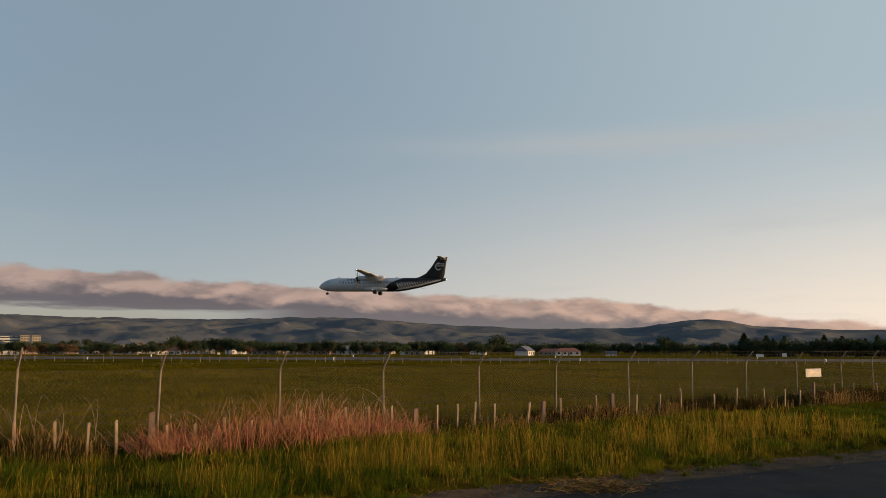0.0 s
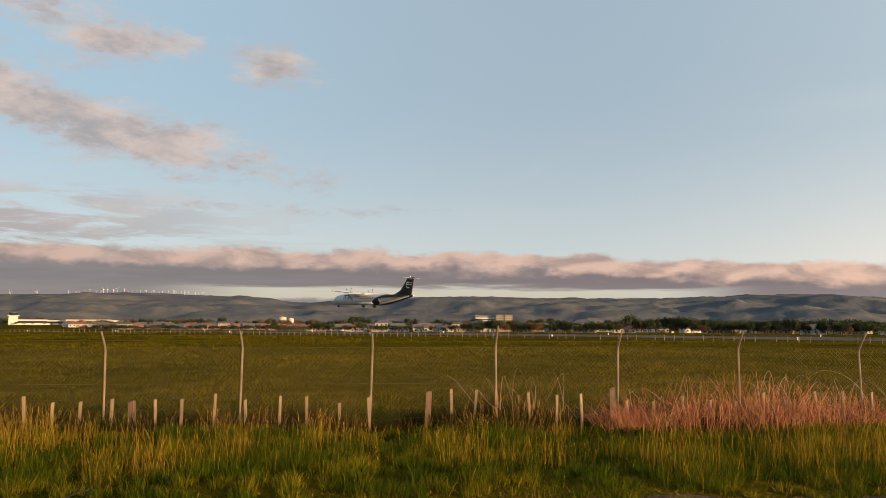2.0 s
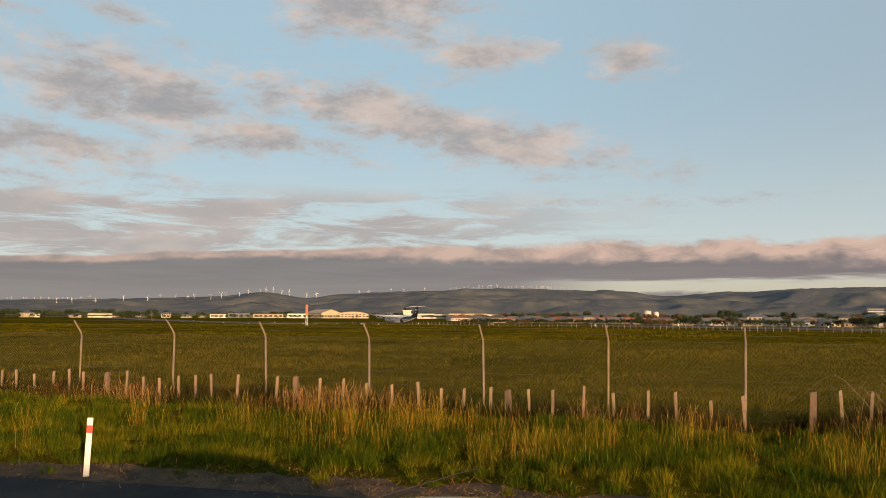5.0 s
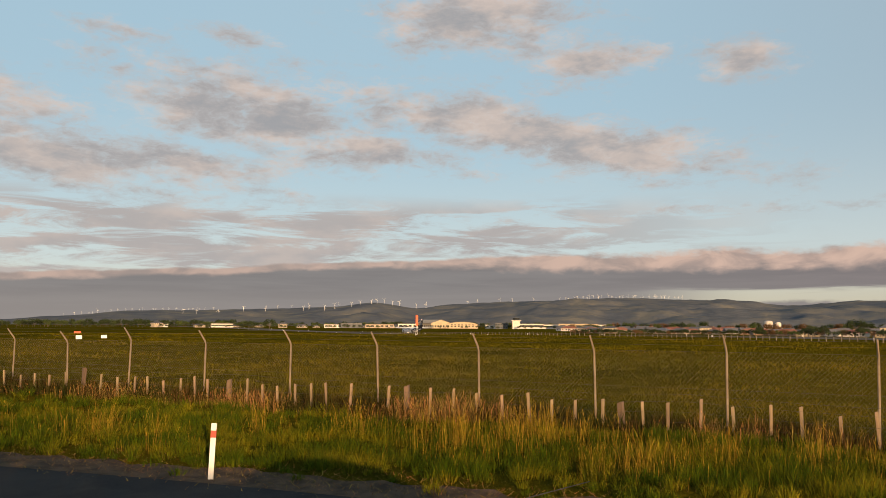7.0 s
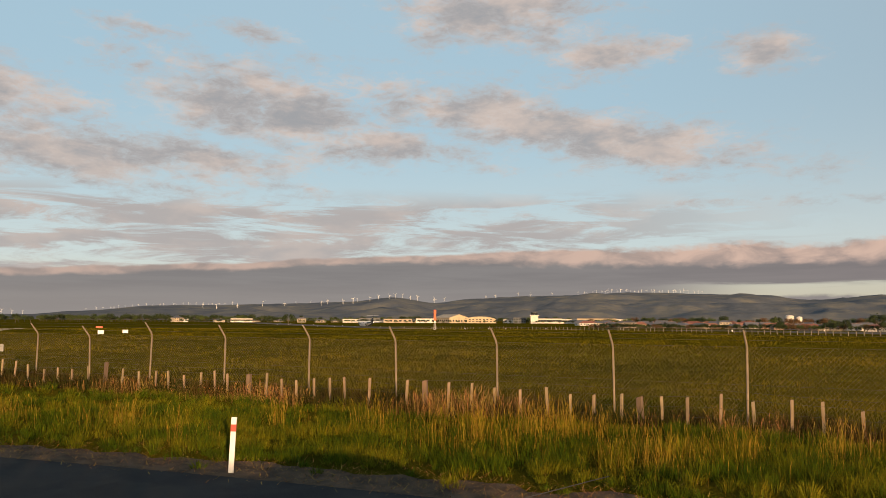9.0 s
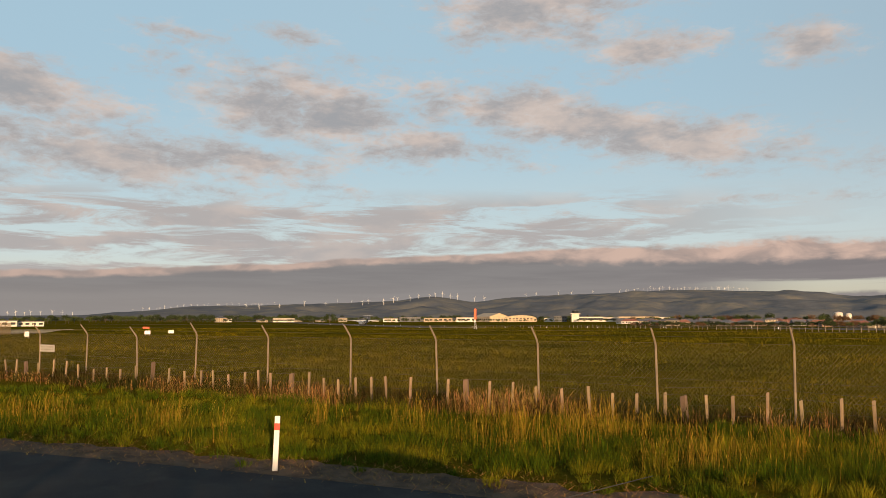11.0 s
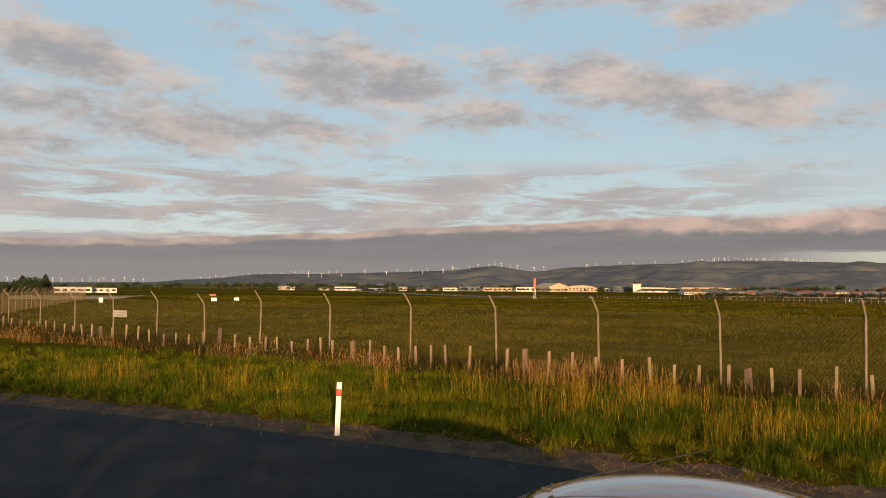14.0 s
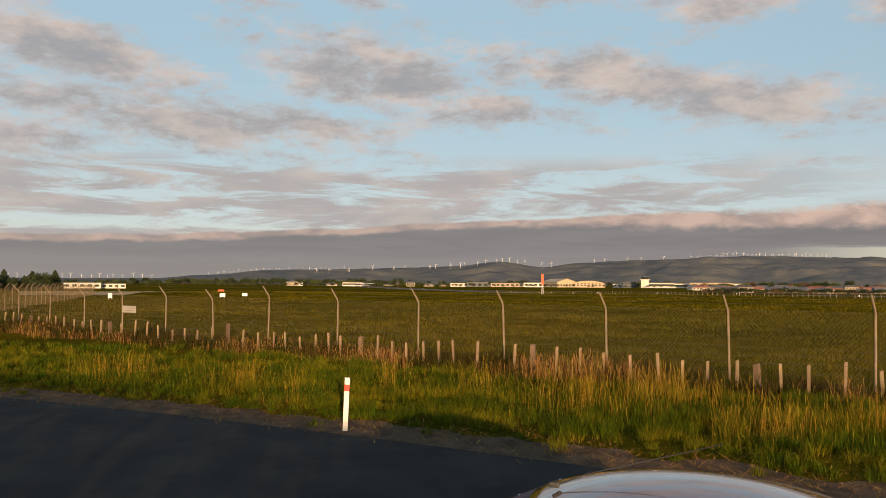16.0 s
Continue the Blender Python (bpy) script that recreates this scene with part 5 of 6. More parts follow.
def build_trees():
    kinds = {"dark": [make_tree(i, 10, 6.5, M["leaf_dark"]) for i in (1, 2)], "green": [make_tree(i, 8, 5.6, M["leaf_green"]) for i in (3, 4)],
             "rust": [make_tree(i, 8, 5.8, M["leaf_rust"]) for i in (5,)], "pine": [make_tree(i, 13, 6.0, M["leaf_dark"], "cone") for i in (7, 8)]}
    words = {"dark": "dark spreading broadleaf tree at the airfield's edge", "green": "mid-green leafy tree among the houses", "rust": "russet-brown leafy tree among the houses", "pine": "tall dark conifer with drooping boughs"}
    for kind, trees in kinds.items():
        for t in trees:
            tagged(t, words[kind], "tree", "trees round the airfield")
    used = set()
    rng = random.Random(77)

    far = {}

    def plant(az, r, kind, size=1.0):
        src = rng.choice(kinds[kind])
        m = stand(az, r, rng.uniform(0, 360)) @ Matrix.Diagonal((size * rng.uniform(0.9, 1.15), size * rng.uniform(0.9, 1.15), size, 1))
        if r > 400:   # distant belts are joined
            for child in src.children:
                far.setdefault(child.data.materials[0].name, []).append((child.data, m))
            return
        if src not in used:
            used.add(src)
            src.matrix_basis = m
            return
        made = copy_thing(src, Matrix())
        made.matrix_basis = m
    # azimuth from, to, count, distance, kinds, height factor
    belts = [(-38, -20.3, 105, 405, ("dark", "dark", "dark", "pine"), 0.74), (-20.3, -5, 66, 430, ("dark", "dark", "green", "dark"), 0.62), (-16.5, -15, 3, 425, ("dark",), 0.85), (-5, 14.5, 92, 398, ("green", "dark", "rust", "dark", "dark"), 0.62), (-5.5, -3.5, 3, 405, ("dark",), 0.95),
             (14.5, 17.3, 7, 395, ("dark", "rust"), 0.75), (17.0, 18.9, 5, 390, ("dark", "rust"), 0.92), (19, 30, 46, 400, ("green", "dark", "rust", "dark"), 0.52), (30, 44, 46, 440, ("green", "rust", "green", "dark"), 0.42),
             (29, 56, 220, 505, ("dark", "green", "rust", "dark"), 0.30), (-5, 56, 150, 760, ("dark", "green", "rust"), 0.8), (57, 90, 70, 940, ("dark", "green", "dark"), 0.36), (57, 70, 14, 1090, ("dark", "green"), 0.75), (57, 78, 60, 1120, ("green", "dark"), 0.8), (78, 93, 90, 1080, ("dark", "green"), 0.9), (93, 100, 20, 900, ("dark", "green"), 0.75),
             (100.6, 108, 34, 380, ("dark", "dark", "pine"), 0.66)]
    for a, b, n, r, which, size in belts:
        for i in range(n):
            plant(a + (b - a) * (i + rng.uniform(0.1, 0.9)) / n, r * rng.uniform(0.96, 1.06), rng.choice(which), size * rng.uniform(0.72, 1.2))
    for az, r, kind, size in ((77.3, 780, "dark", 0.95), (100.0, 390, "pine", 0.72), (37.8, 700, "dark", 1.1), (33.6, 520, "pine", 0.6), (63.8, 1040, "dark", 0.9), (72.0, 900, "dark", 0.5)):
        plant(az, r, kind, size)
    for name, items in far.items():
        verts, faces = [], []
        for me, m in items:
            base = len(verts)
            verts += [m @ v.co for v in me.vertices]
            faces += [[base + i for i in p.vertices] for p in me.polygons]
        tagged(new("distant_trees", mesh_from("distant_trees", verts, faces, bpy.data.materials[name])), "distant belts of dark trees beyond the airfield", "trees", kind="stuff")


def make_house(w, d, h, pitch, wall, roof, gable=False, storeys=1):
    house = thing("house", Matrix(), "", "house")
    part("wall", box(bmesh.new(), 0, 0, h / 2 - 0.3, w, d, h + 0.6), wall, house)
    bm = bmesh.new()
    o = 0.45
    rise = d / 2 * math.tan(radians(pitch))
    e = 0 if gable else d / 2 * 0.8
    low = [bm.verts.new(p) for p in ((-w / 2 - o, -d / 2 - o, h - 0.1), (w / 2 + o, -d / 2 - o, h - 0.1), (w / 2 + o, d / 2 + o, h - 0.1), (-w / 2 - o, d / 2 + o, h - 0.1))]
    top = [bm.verts.new(p) for p in ((-w / 2 - o + e, 0, h + rise), (w / 2 + o - e, 0, h + rise))]
    for f in ((low[0], low[1], top[1], top[0]), (low[2], low[3], top[0], top[1]), (low[1], low[2], top[1]), (low[3], low[0], top[0]), low[::-1]):
        bm.faces.new(f)
    r = part("roof", bm, roof, house)
    part("chimney", box(bmesh.new(), w * 0.2, d * 0.1, h + rise * 0.9, 0.6, 0.6, 1.4), M["wall_brick"], r)
    n = max(2, int(w / 3))
    for s in range(storeys):
        for i in range(n):
            x = -w / 2 + w * (i + 0.5) / n
            bm = box(bmesh.new(), x, -d / 2 - 0.01, 1.5 + 2.7 * s, 1.3, 0.08, 1.1)
            win = part("window", bm, M["pane"], house)
            bm = bmesh.new()
            for cx, cz, sx, sz in ((x, 0.92 + 2.7 * s, 1.5, 0.08), (x, 2.08 + 2.7 * s, 1.5, 0.08), (x - 0.7, 1.5 + 2.7 * s, 0.08, 1.2), (x + 0.7, 1.5 + 2.7 * s, 0.08, 1.2)):
                box(bm, cx, -d / 2 - 0.04, cz, sx, 0.1, sz)
            part("frame", bm, M["wall_white"], win)
    part("door", box(bmesh.new(), w * 0.03, -d / 2 - 0.015, 1.0, 0.95, 0.08, 2.05), M["roof_grey"], house)
    return house


def build_houses():
    kinds = [(make_house(13, 8, 2.7, 24, M["wall_cream"], M["roof_grey"]), "single-storey cream house with a grey hipped roof"),
             (make_house(15, 8.5, 2.7, 26, M["wall_brick"], M["roof_red"]), "brick bungalow with a terracotta hipped roof"),
             (make_house(11, 8, 2.8, 35, M["wall_white"], M["roof_grey"], True), "white weatherboard house with a steep grey gable roof"),
             (make_house(12, 9, 5.4, 24, M["wall_cream"], M["roof_grey"], False, 2), "two-storey cream house with a grey roof"),
             (make_house(14, 8, 2.7, 25, M["wall_white"], M["roof_red"]), "white bungalow with a red hipped roof")]
    for h, words in kinds:
        tagged(h, words, "house", "houses beyond the airfield")
    used = set()
    rng = random.Random(5)

    def put(az, r, k, turn=0.0, size=1.0):
        size *= 0.78
        m = stand(az, r + 12, turn) @ Matrix.Diagonal((size, size, size, 1))
        src = kinds[k][0]
        if k not in used:
            used.add(k)
            src.matrix_basis = m
        else:
            made = copy_thing(src, Matrix())
            made.matrix_basis = m
    # azimuth, distance, kind, turn, size
    for row in ((18.9, 400, 4, 10, 1.0), (21.6, 420, 3, -8, 1.25), (23.6, 405, 0, 15, 1.0), (26.0, 400, 0, -20, 0.9), (28.4, 430, 2, 0, 1.0), (-8.8, 390, 4, 5, 1.1), (-7.6, 400, 1, 0, 1.0), (-11.8, 380, 2, 0, 0.6), (-5.8, 385, 2, 70, 1.1),
                (-0.5, 400, 0, 10, 1.0), (2.0, 395, 2, -30, 1.0), (4.6, 400, 4, 15, 1.0), (6.8, 392, 2, 20, 1.1), (9.0, 398, 1, -10, 1.0), (11.4, 400, 0, 30, 1.0), (13.0, 405, 4, 0, 0.9),
                (30.0, 430, 0, 0, 1.0), (31.6, 425, 0, 20, 1.0), (33.2, 440, 2, 0, 1.0), (34.6, 450, 4, 0, 0.85), (36.2, 440, 0, 10, 0.95), (37.8, 445, 4, -15, 1.0), (39.4, 470, 0, 10, 1.0), (40.6, 455, 0, 0, 1.1), (41.8, 470, 1, 0, 1.0), (43.4, 500, 1, 20, 1.0)):
        put(*row)
    for i in range(34):
        put(44 + 13 * (i + rng.uniform(0.1, 0.9)) / 34, rng.uniform(690, 760), rng.choice((0, 1, 2, 4, 0)), rng.uniform(-40, 40), rng.uniform(0.9, 1.2))
    for i in range(30):
        put(-3 + 46 * (i + rng.uniform(0.1, 0.9)) / 30, rng.uniform(440, 520), rng.choice((0, 1, 2, 3, 4)), rng.uniform(-40, 40), rng.uniform(0.9, 1.2))
    for i in range(40):
        put(28 + 27 * (i + rng.uniform(0.1, 0.9)) / 40, rng.uniform(520, 640), rng.choice((0, 0, 2, 3, 1)), rng.uniform(-40, 40), rng.uniform(0.85, 1.1))
    for i in range(14):
        put(66 + 20 * (i + rng.uniform(0.1, 0.9)) / 14, rng.uniform(1000, 1120), rng.choice((0, 0, 3, 2)), rng.uniform(-40, 40), rng.uniform(0.9, 1.3))


M["hangar_wall"] = material("warm_cream_cladding", (0.40, 0.325, 0.22), (0.33, 0.265, 0.18), 0.7, scale=0.3)
M["cladding"] = material("pale_grey_cladding", (0.50, 0.49, 0.46), (0.42, 0.41, 0.39), 0.6, scale=0.2)
M["dark_wall"] = material("dark_blue_grey_cladding", (0.06, 0.07, 0.085), (0.04, 0.05, 0.06), 0.6, scale=0.2)


def make_block(name, az, r, w, d, h, wall, label, category, bays=6, roof=None, turn=0.0, storeys=1, band=False):
    """A flat-roofed block with a parapet, windows and a door."""
    ob = thing(name, stand(az, r, turn), label, category)
    part("wall", box(bmesh.new(), 0, 0, h / 2 - 0.4, w, d, h + 0.8), wall, ob)
    part("roof", box(bmesh.new(), 0, 0, h + 0.25, w + 0.8, d + 0.8, 0.5, 0.08), roof or M["roof_grey"], ob)
    sh = h / storeys
    for s in range(storeys):
        for i in range(bays):
            x = -w / 2 + w * (i + 0.5) / bays
            part("window", box(bmesh.new(), x, -d / 2 - 0.02, sh * (s + 0.55), w / bays * (0.98 if band else 0.6), 0.12, sh * 0.42), M["pane"], ob)
    return ob


def build_gable_hangar(az, r, w, d, h, rise, turn):
    ob = thing("hangar", stand(az, r, turn), "large cream gabled hangar lit by the evening sun", "hangar")
    bm = bmesh.new()
    pts = [(-w / 2, -0.6), (w / 2, -0.6), (w / 2, h), (0, h + rise), (-w / 2, h)]
    loft(bm, [[(x, y, z) for x, z in pts] for y in (-d / 2, d / 2)])
    part("wall", bm, M["hangar_wall"], ob)
    for s in (-1, 1):
        bm = bmesh.new()
        n = (rise / math.hypot(w / 2, rise), (w / 2) / math.hypot(w / 2, rise))
        pts = [(s * (w / 2 + 0.6), h - 0.6 * rise / (w / 2) + 0.05), (0, h + rise + 0.05), (0, h + rise + 0.4), (s * (w / 2 + 0.6), h - 0.6 * rise / (w / 2) + 0.4)]
        loft(bm, [[(x, y, z) for x, z in pts] for y in (-d / 2 - 0.6, d / 2 + 0.6)])
        part("roof", bm, M["hangar_wall"], ob)
    for i in range(7):
        part("window", box(bmesh.new(), -w / 2 + w * (i + 0.5) / 7, -d / 2 - 0.03, h * 0.45, w / 7 * 0.5, 0.12, h * 0.35), M["pane"], ob)
    for i in range(8):
        part("window", box(bmesh.new(), -w / 2 - 0.03, -d / 2 + d * (i + 0.5) / 8, h * 0.5, 0.12, d / 8 * 0.55, h * 0.35), M["pane"], ob)


def build_arch_hangar(az, r, w, d, h, turn):
    ob = thing("hangar", stand(az, r, turn), "cream hangar with a curved roof and rows of windows", "hangar")
    n = 16
    arc = [(w / 2 * math.cos(math.pi * i / n), h * 0.45 + h * 0.55 * math.sin(math.pi * i / n)) for i in range(n + 1)]
    bm = bmesh.new()
    loft(bm, [[(x, y, z) for x, z in arc + [(-w / 2, -0.6), (w / 2, -0.6)]] for y in (-d / 2, d / 2)])
    part("wall", bm, M["hangar_wall"], ob)
    bm = bmesh.new()
    loft(bm, [[(x * 1.03, y, z * 1.01) for x, z in arc] + [(x * 1.03, y, z * 1.01 + 0.35) for x, z in arc[::-1]] for y in (-d / 2 - 0.5, d / 2 + 0.5)])
    part("roof", bm, M["roof_grey"], ob)
    for i in range(9):
        for z in (0.28, 0.55):
            if z > 0.5 and i in (0, 8):
                continue
            part("window", box(bmesh.new(), -w / 2 + w * (i + 0.5) / 9, -d / 2 - 0.03, h * z, w / 9 * 0.55, 0.12, h * 0.14), M["pane"], ob)


def build_airport():
    R = 1000
    build_gable_hangar(65.8, R, 27, 42, 6.2, 4.2, 28)
    build_arch_hangar(63.7, R, 39, 30, 8.0, 0)
    make_block("terminal", 58.9, R, 34, 18, 6.0, M["wall_white"], "low white terminal building with a window band", "airport terminal", 9, band=True)
    make_block("terminal_wing", 57.3, R + 10, 40, 16, 5.2, M["cladding"], "long pale grey terminal wing", "airport terminal", 10, band=True)
    make_block("freight_shed", 55.5, R - 20, 46, 20, 6.2, M["hangar_wall"], "long cream freight shed", "shed", 5)
    make_block("freight_shed", 53.9, R, 30, 18, 5.4, M["cladding"], "low pale freight shed with dark openings", "shed", 6)
    make_block("office", 60.9, R, 16, 14, 6.5, M["dark_wall"], "dark two-storey airport office", "office building", 5, storeys=2)
    make_block("shed", 61.6, R + 30, 16, 12, 4.6, M["cladding"], "low grey shed beside the hangars", "shed", 3)
    make_block("shed", 67.6, R + 10, 24, 16, 5.4, M["wall_white"], "white hangar with pale doors", "shed", 4)
    make_block("shed", 69.6, R + 20, 36, 14, 4.6, M["wall_cream"], "long cream workshop with flat roof", "shed", 6)
    make_block("shed", 71.6, R + 10, 26, 14, 5.4, M["dark_wall"], "dark grey workshop with flat roof", "shed", 4)
    make_block("shed", 72.9, R + 20, 22, 12, 4.2, M["wall_white"], "low white shed with flat roof", "shed", 4)
    make_block("shed", 80.5, R + 20, 26, 12, 4.6, M["wall_white"], "low white shed with a dark band", "shed", 6, band=True)
    make_block("shed", 84.4, R + 60, 14, 12, 3.8, M["cladding"], "small pale shed with flat roof", "shed", 3)
    make_block("shed", 98.4, 640, 25, 14, 3.9, M["wall_white"], "long white shed in full evening sun", "shed", 5)
    make_block("shed", 96.5, 650, 17, 12, 3.3, M["wall_white"], "low white shed in full evening sun", "shed", 4)
    # control tower
    tower = thing("control_tower", stand(59.85, R - 30), "white airport control tower with a dark glazed cab", "control tower")
    part("shaft", box(bmesh.new(), 0, 0, 4.4, 9, 9, 10.0), M["wall_white"], tower)
    part("balcony", box(bmesh.new(), 0, 0, 9.8, 11.5, 11.5, 0.8, 0.1), M["wall_white"], tower)
    bm = bmesh.new()
    loft(bm, [[(s * math.cos(2 * math.pi * (i + 0.5) / 8), s * math.sin(2 * math.pi * (i + 0.5) / 8), z) for i in range(8)] for s, z in ((3.6, 10.2), (4.4, 13.0))])
    part("cab_glass", bm, M["pane"], tower)
    part("cab_roof", loft(bmesh.new(), [[(s * math.cos(2 * math.pi * (i + 0.5) / 8), s * math.sin(2 * math.pi * (i + 0.5) / 8), z) for i in range(8)] for s, z in ((4.9, 13.0), (4.9, 13.5), (2.5, 14.1))]), M["dark_wall"], tower)
    part("aerial", tube(bmesh.new(), [(0, 0, 14), (0, 0, 17.5)], 0.08, 6), M["dark_wall"], tower)
    # hospital block and two tanks on the skyline of the town
    make_block("hospital", 28.55, 1150, 30, 18, 14.5, M["cladding"], "long multi-storey pale block with window bands", "hospital", 8, storeys=4, band=True)
    make_block("tower_block", 27.55, 1140, 10, 14, 15.5, M["wall_cream"], "tall cream block lit by the sun", "apartment block", 3, storeys=5)
    make_block("tower_block", 26.9, 1140, 10, 14, 15.5, M["wall_cream"], "tall cream block lit by the sun", "apartment block", 3, storeys=5)
    for az, rad, h in ((42.95, 4.6, 9.5), (42.35, 3.0, 8.0)):
        ob = thing("storage_tank", stand(az, 980), "white cylindrical storage tank above the roofs", "storage tank")
        part("shell", tube(bmesh.new(), [(0, 0, -1), (0, 0, h)], rad, 24), M["wall_white"], ob, "", False)
        part("cap", tube(bmesh.new(), [(0, 0, h), (0, 0, h + 1.0), (0, 0, h + 1.5)], [rad * 1.02, rad * 0.7, rad * 0.1], 24), M["wall_white"], ob)
    # frangible red and white mast beside the runway
    mast = thing("lattice_mast", stand(66.95, 203), "slim red and white lattice mast on the airfield", "mast")
    for s, t in ((-1, -1), (1, -1), (1, 1), (-1, 1)):
        part("leg", tube(bmesh.new(), [(s * 0.34, t * 0.34, -0.2), (s * 0.13, t * 0.13, 2.4)], 0.03, 5), M["white"], mast)
    for i in range(6):
        a, b = 0.34 - 0.035 * i, 0.34 - 0.035 * (i + 1)
        z0, z1 = 0.4 * i, 0.4 * (i + 1)
        bm = bmesh.new()
        for s in (-1, 1):
            tube(bm, [(-a * s, -a, z0), (b * s, -b, z1)], 0.018, 4)
            tube(bm, [(-a * s, a, z0), (b * s, b, z1)], 0.018, 4)
        part("bracing", bm, M["white"], mast)
    part("panel", box(bmesh.new(), 0, 0, 3.7, 0.62, 0.4, 2.7, 0.06), M["red_orange"], mast, "orange-red upper housing")
    part("cap", box(bmesh.new(), 0, 0, 5.08, 0.4, 0.3, 0.12, 0.03), M["red_orange"], mast)


M["strainer_pale"] = material("dull_post_timber", (0.22, 0.18, 0.13), (0.14, 0.11, 0.08), 0.9, scale=4, by_object=0.3)
M["red_orange"] = material("orange_red_paint", (0.68, 0.09, 0.03), (0.58, 0.08, 0.03), 0.6, scale=2)


def build_field_fence():
    """Pale post and wire fence across the airfield, in front of the runway."""
    fence = thing("field_fence", Matrix(), "low post and wire fence across the airfield", "fence")
    me = bpy.data.meshes.new("post")
    bm = box(bmesh.new(), 0, 0, 0.32, 0.10, 0.10, 1.1, 0.01)
    bm.to_mesh(me)
    bm.free()
    me.materials.append(M["strainer_pale"])
    u, v = toward(91), toward(1)
    rng = random.Random(4)
    prev, lines = None, []
    i = 0
    s = -95.0
    while s < 330:
        p = u * s + v * (128 + 4 * noise.noise((s * 0.01, 0, 0)))
        z = land(p.x, p.y)
        if rng.random() < 0.9:
            share("post", me, fence, Matrix.Translation((p.x, p.y, z + rng.uniform(-0.08, 0.1))) @ pose(0, 0, 0, rng.gauss(0, 2), rng.gauss(0, 2), 0))
        q = Vector((p.x, p.y, z + 0.75))
        if prev:
            lines.append((prev, q))
            lines.append((prev - Vector((0, 0, 0.4)), q - Vector((0, 0, 0.4))))
        prev = q
        s += 1.55 if s < 160 else 2.3
    wires("wire", lines, 0.012, M["wire"], fence)


def build_markers():
    """Signs, boards, a white panel for a sun glint, and runway lights."""
    for az, d, z, w, h in ((95.5, 34.5, 1.58, 0.95, 0.27), (-24.68, 45.0, 1.45, 1.5, 0.42)):
        p = toward(az) * d
        ob = thing("sign_board", Matrix.Translation((p.x, p.y, land(p.x, p.y) + z)) @ pose(0, 0, 0, 0, 0, LINE_AZ), "white notice board wired to the chain-link fence", "sign")
        part("panel", box(bmesh.new(), 0, 0, 0, w, 0.02, h, 0.006), M["sign"], ob)
        for dz in (-0.05, 0.05):
            part("lettering_bar", box(bmesh.new(), 0, -0.014, dz, w * 0.8, 0.006, h * 0.12), M["galv"], ob, "grey bar of unreadable writing")
    # the white panel at 96.7 stands in for a glint of the sun
    for az, r, w, h, m in ((89.5, 140, 0.9, 0.58, "white"), (88.0, 150, 0.9, 0.52, "white"), (89.6, 440, 3.2, 0.9, "red_orange"), (-21.5, 240, 2.0, 0.8, "white"), (-23.0, 250, 1.2, 1.0, "white"), (15.6, 280, 0.9, 0.6, "white"), (96.7, 130, 0.6, 0.7, "white")):
        ob = thing("marker_board", stand(az, r), "white marker board standing on the airfield, one of them for a sun glint" if m == "white" else "orange-red equipment cabin on the airfield", "marker")
        part("panel", box(bmesh.new(), 0, 0, 0.22 + h / 2, w, 0.10 if m == "white" else 2.5, h, 0.02), M[m], ob)
        for s in (-1, 1):
            part("leg", box(bmesh.new(), s * w * 0.35, 0, 0.1, 0.07, 0.07, 0.4), M["galv"], ob)
    u, v = toward(90), toward(0)
    first = None
    for i in range(26):
        for d in (147, 179):
            s = -160 + 45 * i
            p = u * s + v * d
            m = Matrix.Translation((p.x, p.y, land(p.x, p.y)))
            if first is None:
                first = thing("runway_light", m, "small white runway edge light", "runway light", "runway edge lights")
                part("body", tube(bmesh.new(), [(0, 0, -0.1), (0, 0, 0.35)], [0.12, 0.1], 8), M["white"], first)
                part("lens", tube(bmesh.new(), [(0, 0, 0.35), (0, 0, 0.55)], [0.16, 0.12], 8), M["white"], first)
            else:
                copy_thing(first, m)


TURBINES = []


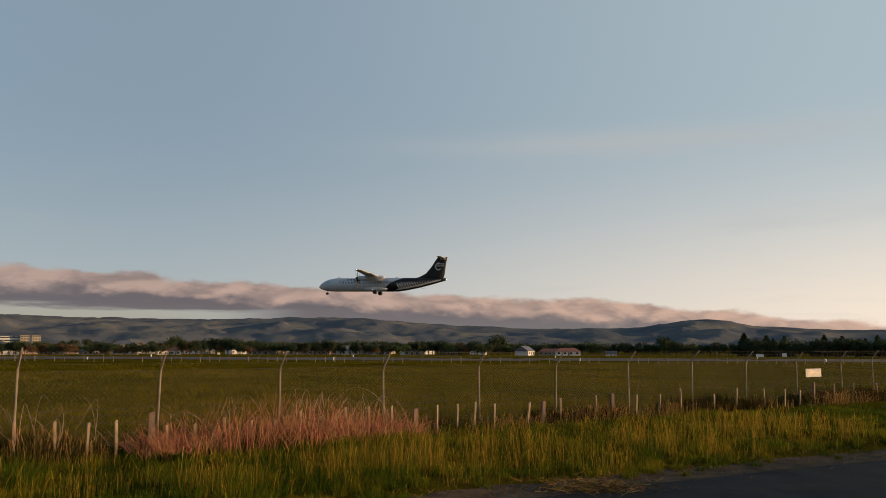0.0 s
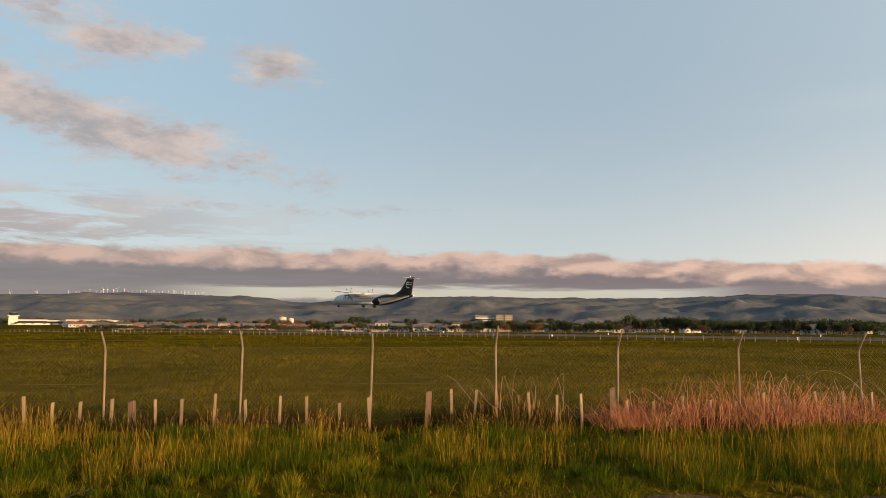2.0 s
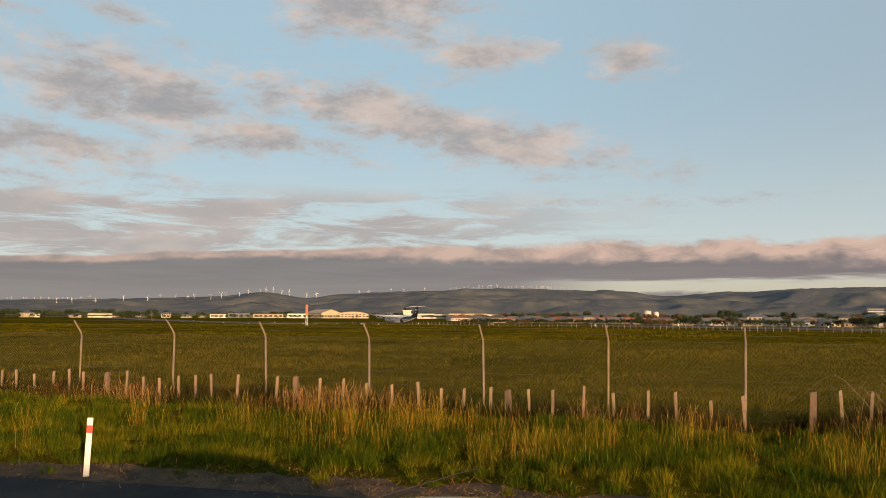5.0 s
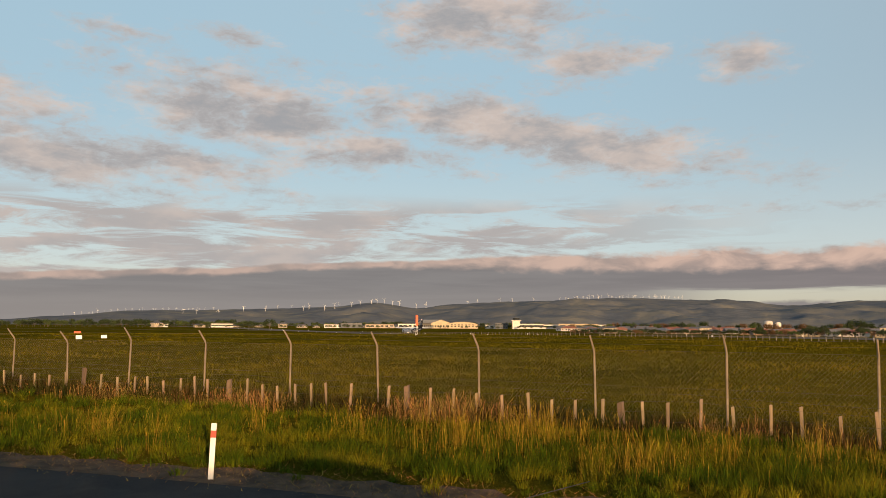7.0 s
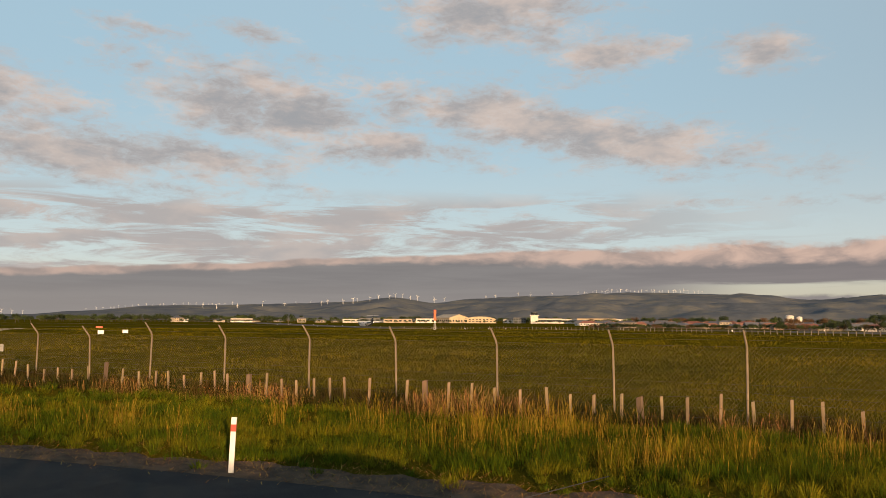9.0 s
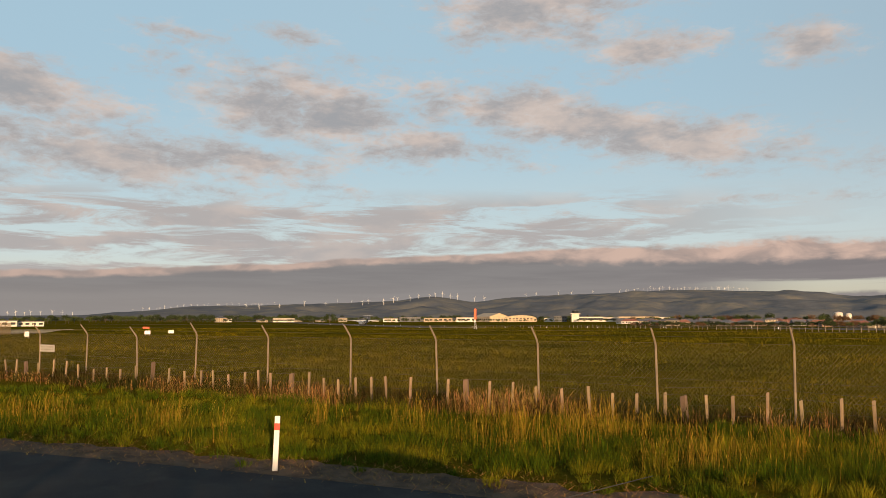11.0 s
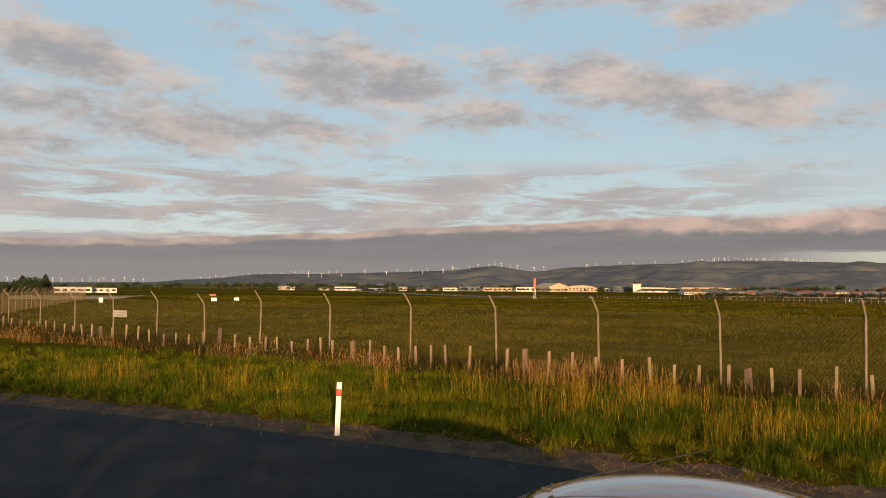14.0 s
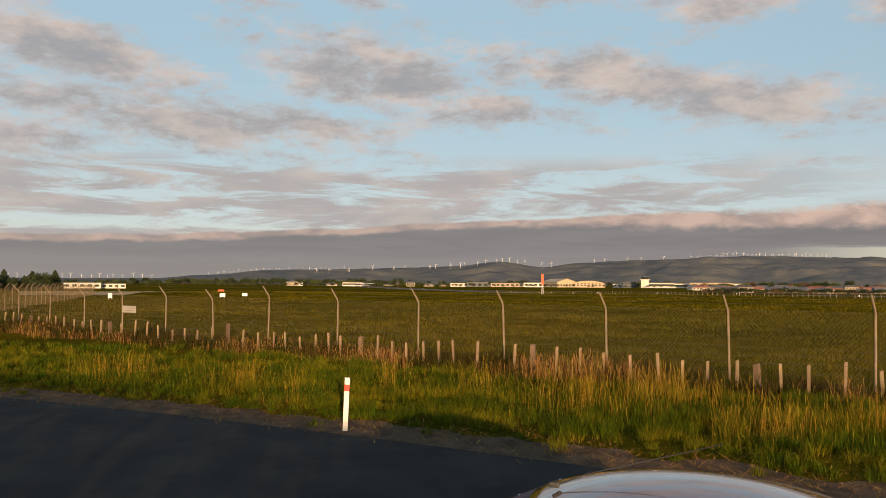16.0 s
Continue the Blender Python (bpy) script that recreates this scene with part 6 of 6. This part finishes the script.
def build_turbines():
    src = thing("wind_turbine", Matrix(), "white three-bladed wind turbine on the ridge", "wind turbine", "wind farm on the range")
    part("tower", tube(bmesh.new(), [(0, 0, -8), (0, 0, 20), (0, 0, 40)], [1.7, 1.3, 0.95], 10), M["turbine"], src, "", True)
    part("nacelle", box(bmesh.new(), 0, 0.6, 40.6, 2.2, 5.6, 2.2, 0.3), M["turbine"], src)
    rotor = part("rotor", tube(bmesh.new(), [(0, 0.6, 0), (0, -0.6, 0), (0, -1.4, 0)], [1.0, 0.9, 0.2], 10), M["turbine"], src, "", True)
    rotor.matrix_basis = pose(0, -2.6, 40.6)
    for b in range(3):
        q = Matrix.Rotation(2 * math.pi * b / 3, 4, "Y")
        rings = []
        for r, w in ((0.5, 1.4), (4, 2.3), (12, 1.6), (21, 0.7)):
            rings.append([q @ Vector((x * w, y * 0.35, r)) for x, y in ((0.5, 0), (0, 1), (-0.5, 0), (0, -1))])
        part("blade", loft(bmesh.new(), rings), M["turbine"], rotor)
    rng = random.Random(31)
    spots = [(81.5, 0.55, 1.0), (80.6, 0.5, 0.95), (79.2, 0.55, 1.0), (77.5, 0.6, 1.0), (76.0, 0.62, 1.05), (73.4, 0.66, 1.0), (73.0, 0.7, 1.0), (71.9, 0.64, 1.05), (71.2, 0.66, 1.1), (70.0, 0.7, 0.95),
             (75.2, 0.92, 0.7), (74.2, 0.9, 0.7), (70.9, 0.85, 0.8), (68.6, 0.76, 1.0), (68.2, 0.80, 1.05), (67.7, 0.84, 1.1), (67.1, 0.78, 1.0), (66.6, 0.86, 1.15), (65.4, 0.9, 1.1), (64.7, 0.8, 1.1), (69.4, 0.82, 0.9)]
    spots = [(a + 1.6, u - 0.06, k * 0.5) for a, u, k in spots]
    spots += [(az, 0.97, 0.5) for az in (63.3, 62.6, 61.0, 60.1, 58.6)]
    spots += [(56.8 - 8.6 * (i + rng.uniform(0.1, 0.9)) / 30, rng.uniform(0.9, 1.0), rng.uniform(0.34, 0.5)) for i in range(30)]
    spots += [(90.5 - 9.5 * (i + rng.uniform(0.1, 0.9)) / 24, rng.uniform(0.9, 1.0), rng.uniform(0.25, 0.38)) for i in range(24)]
    spots += [(103.5 - 9.5 * (i + rng.uniform(0.1, 0.9)) / 18, 1.0, rng.uniform(0.36, 0.6)) for i in range(18)]
    for i, (az, u, k) in enumerate(spots):
        p = toward(az) * (2500 + 1900 * u)
        m = Matrix.Translation((p.x, p.y, hill_z(az, u) - 2)) @ pose(0, 0, 0, 0, 0, az + rng.uniform(-25, 25)) @ Matrix.Diagonal((k, k, k, 1))
        if i == 0:
            src.matrix_basis = m
            made = src
        else:
            made = copy_thing(src, Matrix())
            made.matrix_basis = m
        r = [c for c in made.children if c.name.startswith("rotor")][0]
        TURBINES.append((r, rng.uniform(0, 120), rng.uniform(55, 85)))


M["turbine"] = material("white_turbine_paint", (0.56, 0.56, 0.56), (0.50, 0.50, 0.50), 0.5, scale=0.2)
build_trees()
build_houses()
build_airport()
build_field_fence()
build_markers()
build_turbines()


motions()
